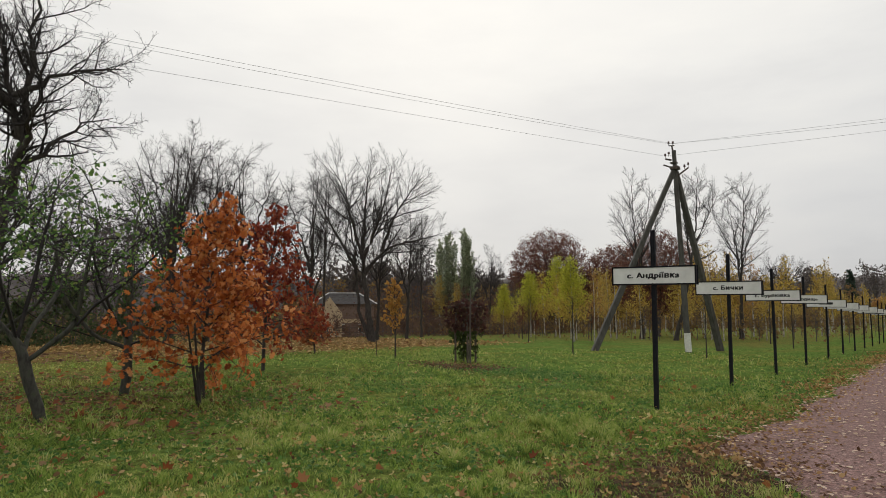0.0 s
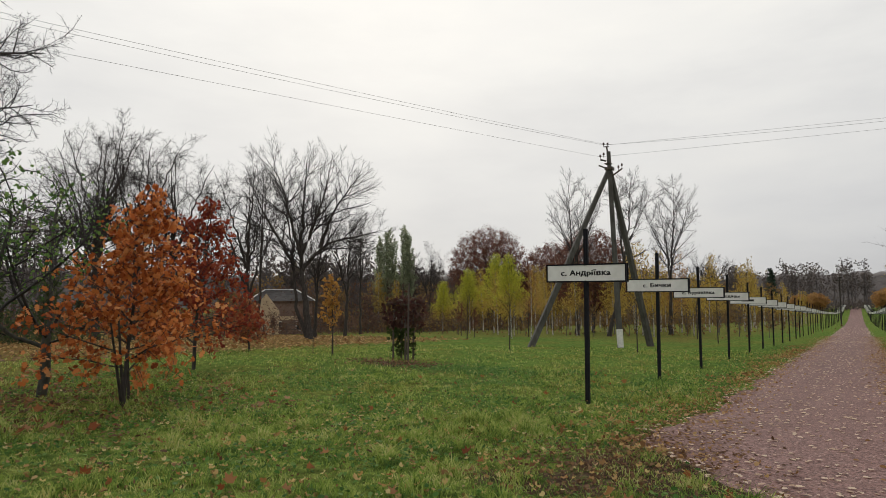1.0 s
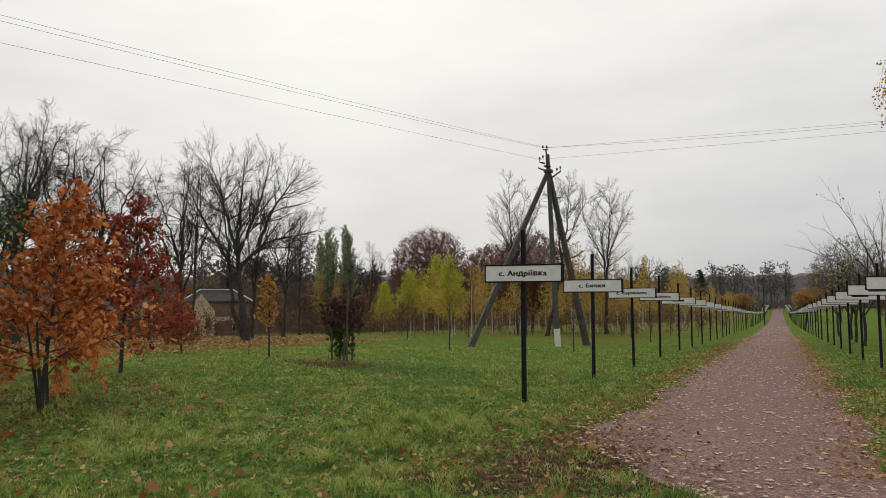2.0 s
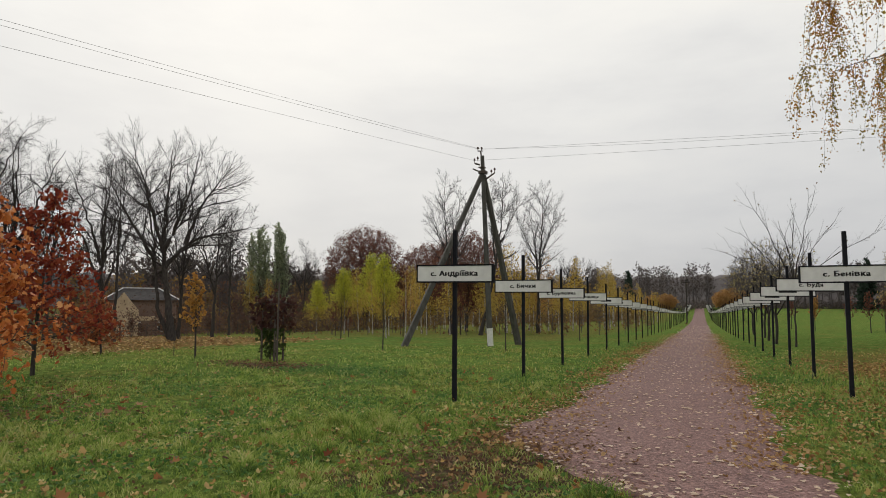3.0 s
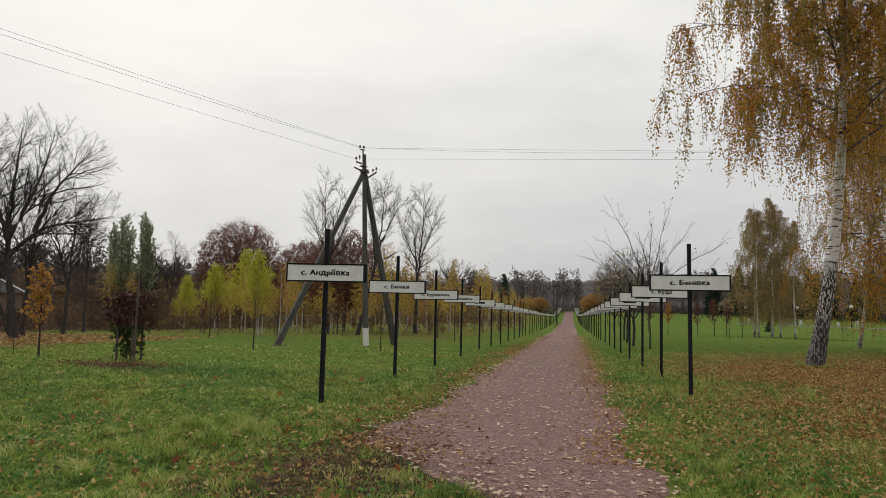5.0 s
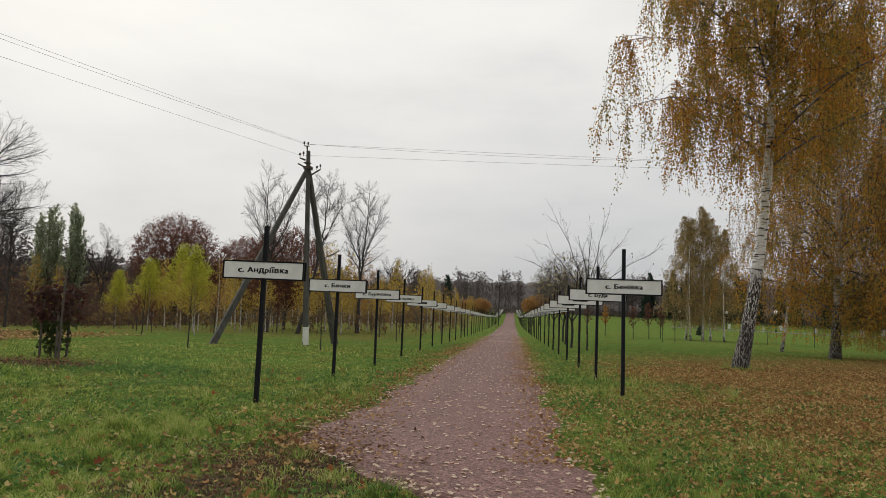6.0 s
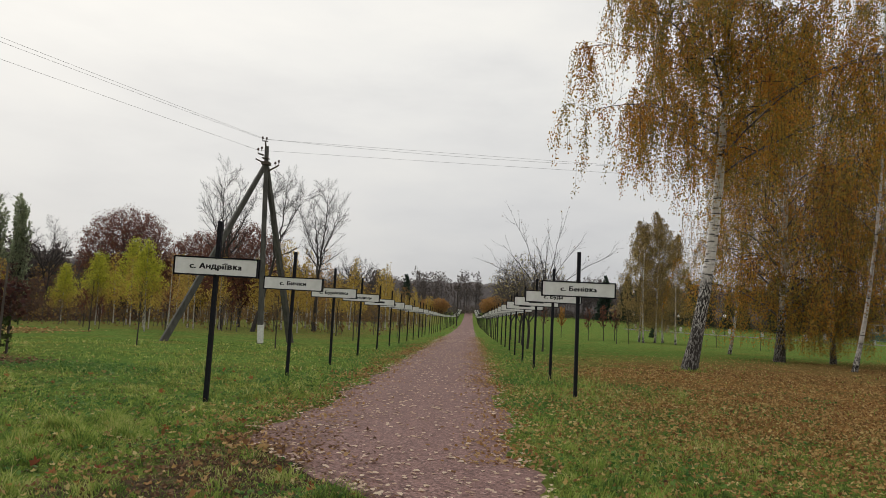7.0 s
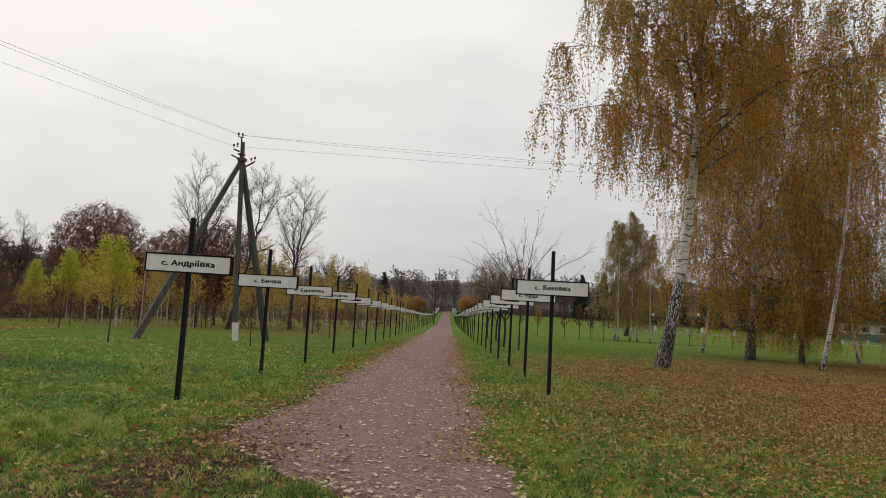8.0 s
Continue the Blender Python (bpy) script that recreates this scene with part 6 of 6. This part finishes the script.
def off_path(p, margin=0.0):
    l, r = path_edges(p[:, 1])
    jit = gr.uniform(-0.12, 0.1, len(p))
    keep = (p[:, 0] < l + margin + jit) | (p[:, 0] > r - margin - jit)
    mud = ((p[:, 0] - 2.0) / 0.9) ** 2 + ((p[:, 1] + 3.6) / 1.15) ** 2 + gr.normal(size=len(p)) * 0.35 + 0.9 * np.sin(3.1 * p[:, 0] + 1.0) * np.sin(2.7 * p[:, 1])
    return keep & ((mud > 0.9) | (gr.random(len(p)) < 0.4))


def field(p):
    """A smooth patchiness of the lawn between 0 and 1."""
    x, y = p[:, 0], p[:, 1]
    f = np.sin(0.9 * x + 1.3 * np.sin(0.5 * y)) * np.sin(0.8 * y + 0.7 * np.sin(0.6 * x + 1)) + 0.5 * np.sin(2.3 * x - 1.1 * y) * np.sin(1.9 * y + 0.4 * x)
    return np.clip(0.5 + 0.4 * f, 0, 1)


def blades(p, h, w):
    n = len(p)
    f = field(p)
    clump = 0.5 + 0.5 * np.sin(17 * p[:, 0] + 3 * np.sin(9 * p[:, 1])) * np.sin(15 * p[:, 1] + 2 * np.sin(11 * p[:, 0]))
    mid = 0.5 + 0.5 * np.sin(5.3 * p[:, 0] + 2.6 * np.sin(2.7 * p[:, 1] + 1)) * np.sin(4.7 * p[:, 1] + 2.2 * np.sin(3.1 * p[:, 0]))
    hh = h * (0.5 + 0.7 * f) * (0.55 + 0.9 * clump) * (0.5 + 1.5 * mid ** 3) * gr.uniform(0.5, 1.5, n)
    ww = w * gr.uniform(0.6, 1.3, n)
    a = gr.uniform(0, 6.283, n)
    b = gr.uniform(0, 6.283, n)
    bend = gr.uniform(0.25, 1.3, n) * hh
    z = land(p[:, 0], p[:, 1]) + bumps(p[:, 0], p[:, 1]) - 0.01
    ca, sa = np.cos(a) * ww, np.sin(a) * ww
    bx, by = np.cos(b) * bend, np.sin(b) * bend
    v = np.zeros((n, 5, 3))
    for i, (s, fx, fz) in enumerate(((-1, 0, 0), (1, 0, 0), (0.8, 0.35, 0.62), (-0.8, 0.35, 0.62), (0, 1, 0.95))):
        v[:, i, 0] = p[:, 0] + s * ca + fx * bx
        v[:, i, 1] = p[:, 1] + s * sa + fx * by
        v[:, i, 2] = z + fz * hh
    i = np.arange(n)[:, None] * 5
    q = np.concatenate([i + np.array([[0, 1, 2, 3]]), i + np.array([[3, 2, 4]])], 1)
    return v.reshape(-1, 3), np.tile([4, 3], n), q.ravel()


lush, dry = [], []
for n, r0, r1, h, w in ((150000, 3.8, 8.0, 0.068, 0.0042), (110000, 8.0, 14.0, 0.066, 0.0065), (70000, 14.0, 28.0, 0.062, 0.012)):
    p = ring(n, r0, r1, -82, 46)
    p = p[off_path(p)]
    east = (p[:, 0] > 6.2 + gr.normal(size=len(p)) * 0.8) & (p[:, 1] > -2.5 + gr.normal(size=len(p)) * 0.8) & (p[:, 1] < 10 + 0.65 * p[:, 0] + gr.normal(size=len(p)) * 4)
    p = p[~(east & (gr.random(len(p)) < 0.87))]
    p = p[~((p[:, 0] > 5.3) & (gr.random(len(p)) < 0.3))]
    west = (p[:, 0] < -15.5) & (p[:, 1] < 14 - 0.55 * p[:, 0])
    p = p[~(west & (gr.random(len(p)) < 0.8))]
    worn = np.sin(0.7 * p[:, 0] + 2.0 * np.sin(0.35 * p[:, 1] + 1)) * np.sin(0.9 * p[:, 1] + 1.5 * np.sin(0.5 * p[:, 0])) + gr.normal(size=len(p)) * 0.45
    thin = gr.random(len(p)) < np.clip(0.55 + 0.6 * field(p), 0, 1)
    lush.append(blades(p[(worn < 0.35) & thin], h, w))
    dry.append(blades(p[(worn >= 0.35) & thin], h * 0.85, w * 0.9))
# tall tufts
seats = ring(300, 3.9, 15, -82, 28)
tp = np.repeat(seats[off_path(seats, -0.2)], 55, axis=0)
lush.append(blades(tp + gr.normal(size=tp.shape) * 0.05, 0.095, 0.004))
tp = np.concatenate([np.array([cx, cy]) + gr.normal(size=(n, 2)) * np.array([sx, sy]) for cx, cy, sx, sy, n in
                     ((-3.2, 3.9, 0.7, 0.5, 900), (-5.4, -3.9, 0.25, 0.25, 500), (5.7, 2.3, 0.35, 0.4, 900), (-5.0, -6.2, 0.4, 0.3, 350), (10.9, 12.3, 0.35, 0.3, 400), (0.6, 4.4, 0.4, 1.6, 800), (5.9, 4.6, 0.5, 1.4, 900), (-8.4, -6.5, 0.6, 0.4, 400))])
lush.append(blades(tp, 0.15, 0.006))


def joined(pieces):
    off, L = 0, []
    for v, s, l in pieces:
        L.append(l + off)
        off += len(v)
    return np.concatenate([q[0] for q in pieces]), np.concatenate([q[1] for q in pieces]), np.concatenate(L)


tagged(new("grass", quick_mesh("grass", *joined(lush), M_GRASS)), "short uneven green grass blades on the lawn", "grass", kind="stuff")
tagged(new("grass", quick_mesh("grass", *joined(dry), M_DRYGRASS)), "yellowing dry grass blades in worn patches", "grass", kind="stuff")


def litter(name, label, p, size, shape, mat, lift=0.02, flat=0.75):
    z = land(p[:, 0], p[:, 1]) + lift
    on = (p[:, 0] > path_edges(p[:, 1])[0]) & (p[:, 0] < path_edges(p[:, 1])[1])
    fr = np.clip((p[:, 0] - 1.48) / 3.0, 0, 1)
    z = np.where(on, land(p[:, 0], p[:, 1]) + 0.02 + 0.03 * np.sin(np.pi * fr) + np.clip(p[:, 1] - 40, 0, 400) * 0.0003, z + bumps(p[:, 0], p[:, 1]))
    me = leaf_mesh(name, gr, np.column_stack([p, z]), size, shape, mat, flat=flat)
    tagged(new(name, me), label, "fallen leaves", kind="stuff")


def on_path(n, y0, y1, bias):
    y = y0 + (y1 - y0) * gr.random(n) ** 1.4
    l, r = path_edges(y)
    f = gr.random(n)
    f = np.where(gr.random(n) < bias, np.where(gr.random(n) < 0.5, np.abs(gr.normal(size=n)) * 0.06, 1 - np.abs(gr.normal(size=n)) * 0.06), f)
    return np.stack([l + (r - l) * f, y], 1)


litter("path_leaves", "small pale tan leaves scattered on the grit path", on_path(3400, -6, 34, 0.15), 0.054, OVAL, M_PALE, flat=0.95)
litter("path_leaves", "small pale tan leaves scattered on the grit path", on_path(1500, 30, 90, 0.2), 0.08, DIAMOND, M_PALE, flat=0.92)
edge = on_path(6000, -3.4, 45, 1.0)
edge[:, 0] += gr.normal(size=len(edge)) * 0.3
litter("verge_leaves", "brown leaves gathered along the verge of the path", edge[:5000], 0.043, OVAL, M_TAN, 0.025, 0.5)
litter("verge_leaves", "ochre leaves gathered along the verge of the path", edge[5000:], 0.045, OVAL, M_LITTER, 0.025, 0.5)
yy = gr.uniform(-3.2, 24, 3600)
side = np.stack([path_edges(yy)[0] - np.abs(gr.normal(size=3600)) * 0.45 + 0.1, yy], 1)
side = side[field(side * 1.7) + gr.normal(size=3600) * 0.15 > 0.5]
litter("verge_leaves", "tan leaves strewn over the western verge", side[::2], 0.045, BROAD_LEAF, M_LEAFMIX, 0.045, 0.7)
litter("verge_leaves", "ochre leaves strewn over the western verge", side[1::2], 0.06, OVAL, M_LITTER, 0.05, 0.55)
yy = -3.0 + 36 * gr.random(1500) ** 1.2
side = np.stack([path_edges(yy)[1] - np.abs(gr.normal(size=1500)) * 0.28 + 0.12, yy], 1)
side = side[field(side * 1.3 + 4) + gr.normal(size=1500) * 0.2 > 0.42]
litter("verge_leaves", "brown leaves gathered along the eastern edge", side, 0.045, OVAL, M_LEAFMIX, 0.03, 0.55)
for cx, cy, sx, sy, m in ((4.1, 4.5, 0.25, 0.8, 260), (4.2, 9.0, 0.25, 1.6, 320), (3.9, 15.0, 0.35, 2.0, 300), (2.0, -1.0, 0.3, 0.8, 160)):
    litter("path_leaves", "brown leaves drifted together on the grit path", np.array([cx, cy]) + gr.normal(size=(m, 2)) * np.array([sx, sy]), 0.055, OVAL, M_TAN, flat=0.85)
yy = gr.uniform(-6.0, 3.0, 1300)
crumbs = np.stack([path_edges(yy)[0] + gr.normal(size=1300) * 0.2, yy], 1)
litter("verge_leaves", "crumbled dark brown leaves at the edge of the grit", crumbs, 0.032, OVAL, M_DARKLEAF, 0.015, 0.85)
big = np.array([1.4, -3.9]) + gr.normal(size=(120, 2)) * np.array([0.8, 0.9])
litter("verge_leaves", "large curled brown leaves on the trodden verge", big, 0.056, BROAD_LEAF, M_LITTER, 0.03, 0.75)
mud = np.array([1.62, -3.5]) + gr.normal(size=(2000, 2)) * np.array([0.46, 0.8])
litter("verge_leaves", "brown leaves matted on the trodden verge", mud, 0.036, OVAL, M_DARKLEAF, 0.02, 0.6)
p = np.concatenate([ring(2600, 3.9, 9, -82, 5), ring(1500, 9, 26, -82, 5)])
p = p[off_path(p)]
litter("lawn_leaves", "dry tan leaves lying among the grass", p[::3], 0.042, BROAD_LEAF, M_STRAWLEAF, 0.045, 0.65)
litter("lawn_leaves", "brown dry leaves lying among the grass", p[1::3], 0.045, OVAL, M_TAN, 0.03, 0.5)
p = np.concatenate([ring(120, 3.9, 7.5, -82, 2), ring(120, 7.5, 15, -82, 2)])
p = p[off_path(p)]
litter("maple_leaves", "large red-brown leaves lying on the lawn", p[::2], 0.09, CURLED_LEAF, M_MAPLE, 0.045, 0.55)
litter("maple_leaves", "large curled tan leaves lying on the lawn", p[1::2], 0.07, BROAD_LEAF, M_LEAFMIX, 0.04, 0.7)
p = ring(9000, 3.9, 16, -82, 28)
p = p[off_path(p) & (field(p * 1.3 + 7) + gr.normal(size=len(p)) * 0.25 > 0.45)]
soil_bed = np.array([-6.9, 4.6]) + gr.normal(size=(700, 2)) * np.array([0.8, 0.5])
litter("lawn_leaves", "dark dead leaves on the bare bed by the vine", soil_bed, 0.06, OVAL, M_DARKLEAF, 0.06, 0.6)
litter("thatch", "crumbled brown leaf bits between the grass blades", p, 0.034, OVAL, M_DARKLEAF, 0.03, 0.5)
p = np.concatenate([np.stack([gr.uniform(5.0, 17, 42000), gr.uniform(-5, 14, 42000)], 1), np.stack([gr.uniform(5.0, 30, 40000), gr.uniform(8, 34, 40000)], 1)])
keep = (p[:, 0] > 6.3 + gr.normal(size=len(p)) * 1.0) & (p[:, 1] > -2.2 + gr.normal(size=len(p)) * 1.0) & (p[:, 1] < 10 + 0.65 * p[:, 0] + gr.normal(size=len(p)) * 4.5)
litter("birch_litter", "thick ochre leaf litter under the birches", p[keep & (field(p * 0.8) + gr.normal(size=len(p)) * 0.2 > 0.32)], 0.056, DIAMOND, M_LITTER, 0.025, 0.5)
p = np.stack([gr.uniform(5.5, 16, 9000), gr.uniform(-5, 9, 9000)], 1)
keep = (p[:, 0] > 6.6 + gr.normal(size=len(p)) * 1.0) & (p[:, 1] > -2.6 + gr.normal(size=len(p)) * 1.2)
litter("birch_litter", "pale ochre leaves on top of the birch litter", p[keep], 0.04, BROAD_LEAF, M_LEAFMIX, 0.05, 0.6)
p = np.stack([gr.uniform(4.5, 9.0, 3600), gr.uniform(-5, 4, 3600)], 1)
litter("birch_litter", "scattered ochre leaves in the eastern verge", p[::4], 0.042, BROAD_LEAF, M_STRAWLEAF, 0.055, 0.65)
litter("birch_litter", "scattered tan leaves in the eastern verge", p[1::2], 0.04, BROAD_LEAF, M_LEAFMIX, 0.055, 0.65)
p = np.stack([gr.uniform(4.5, 12.0, 26000), gr.uniform(-5, 3.5, 26000)], 1)
p = p[p[:, 0] > 4.6 + np.abs(gr.normal(size=len(p))) * 1.9]
litter("birch_litter", "small brown birch leaves matted in the grass", p, 0.034, OVAL, M_LITTER, 0.045, 0.4)
p = np.stack([gr.uniform(-44, -14, 15000), gr.uniform(-12, 36, 15000)], 1)
keep = (p[:, 0] < -15.5 + gr.normal(size=len(p)) * 1.2) & (p[:, 1] < 14 - 0.55 * p[:, 0] + gr.normal(size=len(p)) * 2)
p = p[keep]
litter("woodland_litter", "golden-brown leaf litter under the bare trees", p[p[:, 1] > 2.0], 0.14, OVAL, M_LITTER, 0.03, 0.7)
litter("woodland_litter", "dark brown leaf litter under the gnarled tree", p[p[:, 1] <= 2.0], 0.14, OVAL, M_DARKLEAF, 0.03, 0.7)
p = np.stack([gr.normal(-7.4, 2.2, 3400), gr.normal(-5.2, 1.5, 3400)], 1)
litter("orchard_litter", "dark brown leaves matted below the apple trees", p, 0.06, OVAL, M_DARKLEAF, 0.04, 0.65)
p = np.stack([gr.uniform(-12, -3.5, 300), gr.uniform(-8, -1, 300)], 1)
litter("orchard_litter", "brown leaves below the apple trees and oak", p, 0.11, MAPLE_LEAF, M_MAPLE, 0.04, 0.65)


def clover(n):
    """Places in the patches of clover and plantain between the grass."""
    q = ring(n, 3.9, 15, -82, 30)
    return q[field(q * 1.9 + 3.0) + gr.normal(size=n) * 0.15 > 0.55]


p = np.concatenate([np.stack([gr.normal(0.7, 0.5, 3000), gr.uniform(-3.5, 26, 3000)], 1), np.stack([gr.normal(5.3, 0.45, 2200), gr.uniform(-4, 22, 2200)], 1), np.array([-4.2, 4.2]) + gr.normal(size=(3600, 2)) * np.array([1.3, 0.5]), clover(60000)])
p = p[off_path(p)]
me = leaf_mesh("weeds", gr, np.column_stack([p, land(p[:, 0], p[:, 1]) + bumps(p[:, 0], p[:, 1]) + gr.uniform(0.015, 0.06, len(p))]), 0.036, OVAL, M_WEED, flat=0.55, spread=0.6)
tagged(new("weeds", me), "low broad-leaved green weeds along the verges", "weeds", kind="stuff")

# the near end of the path and its verges
litter("path_leaves", "small pale tan leaves scattered on the grit path", on_path(1300, -18, -6, 0.15), 0.054, OVAL, M_PALE, flat=0.95)
p = np.stack([gr.uniform(-6, 13, 1500), gr.uniform(-18, -6, 1500)], 1)
p = p[off_path(p)]
litter("lawn_leaves", "dry tan leaves lying among the grass", p[::2], 0.042, BROAD_LEAF, M_STRAWLEAF, 0.045, 0.65)
litter("lawn_leaves", "brown dry leaves lying among the grass", p[1::2], 0.045, OVAL, M_TAN, 0.03, 0.5)
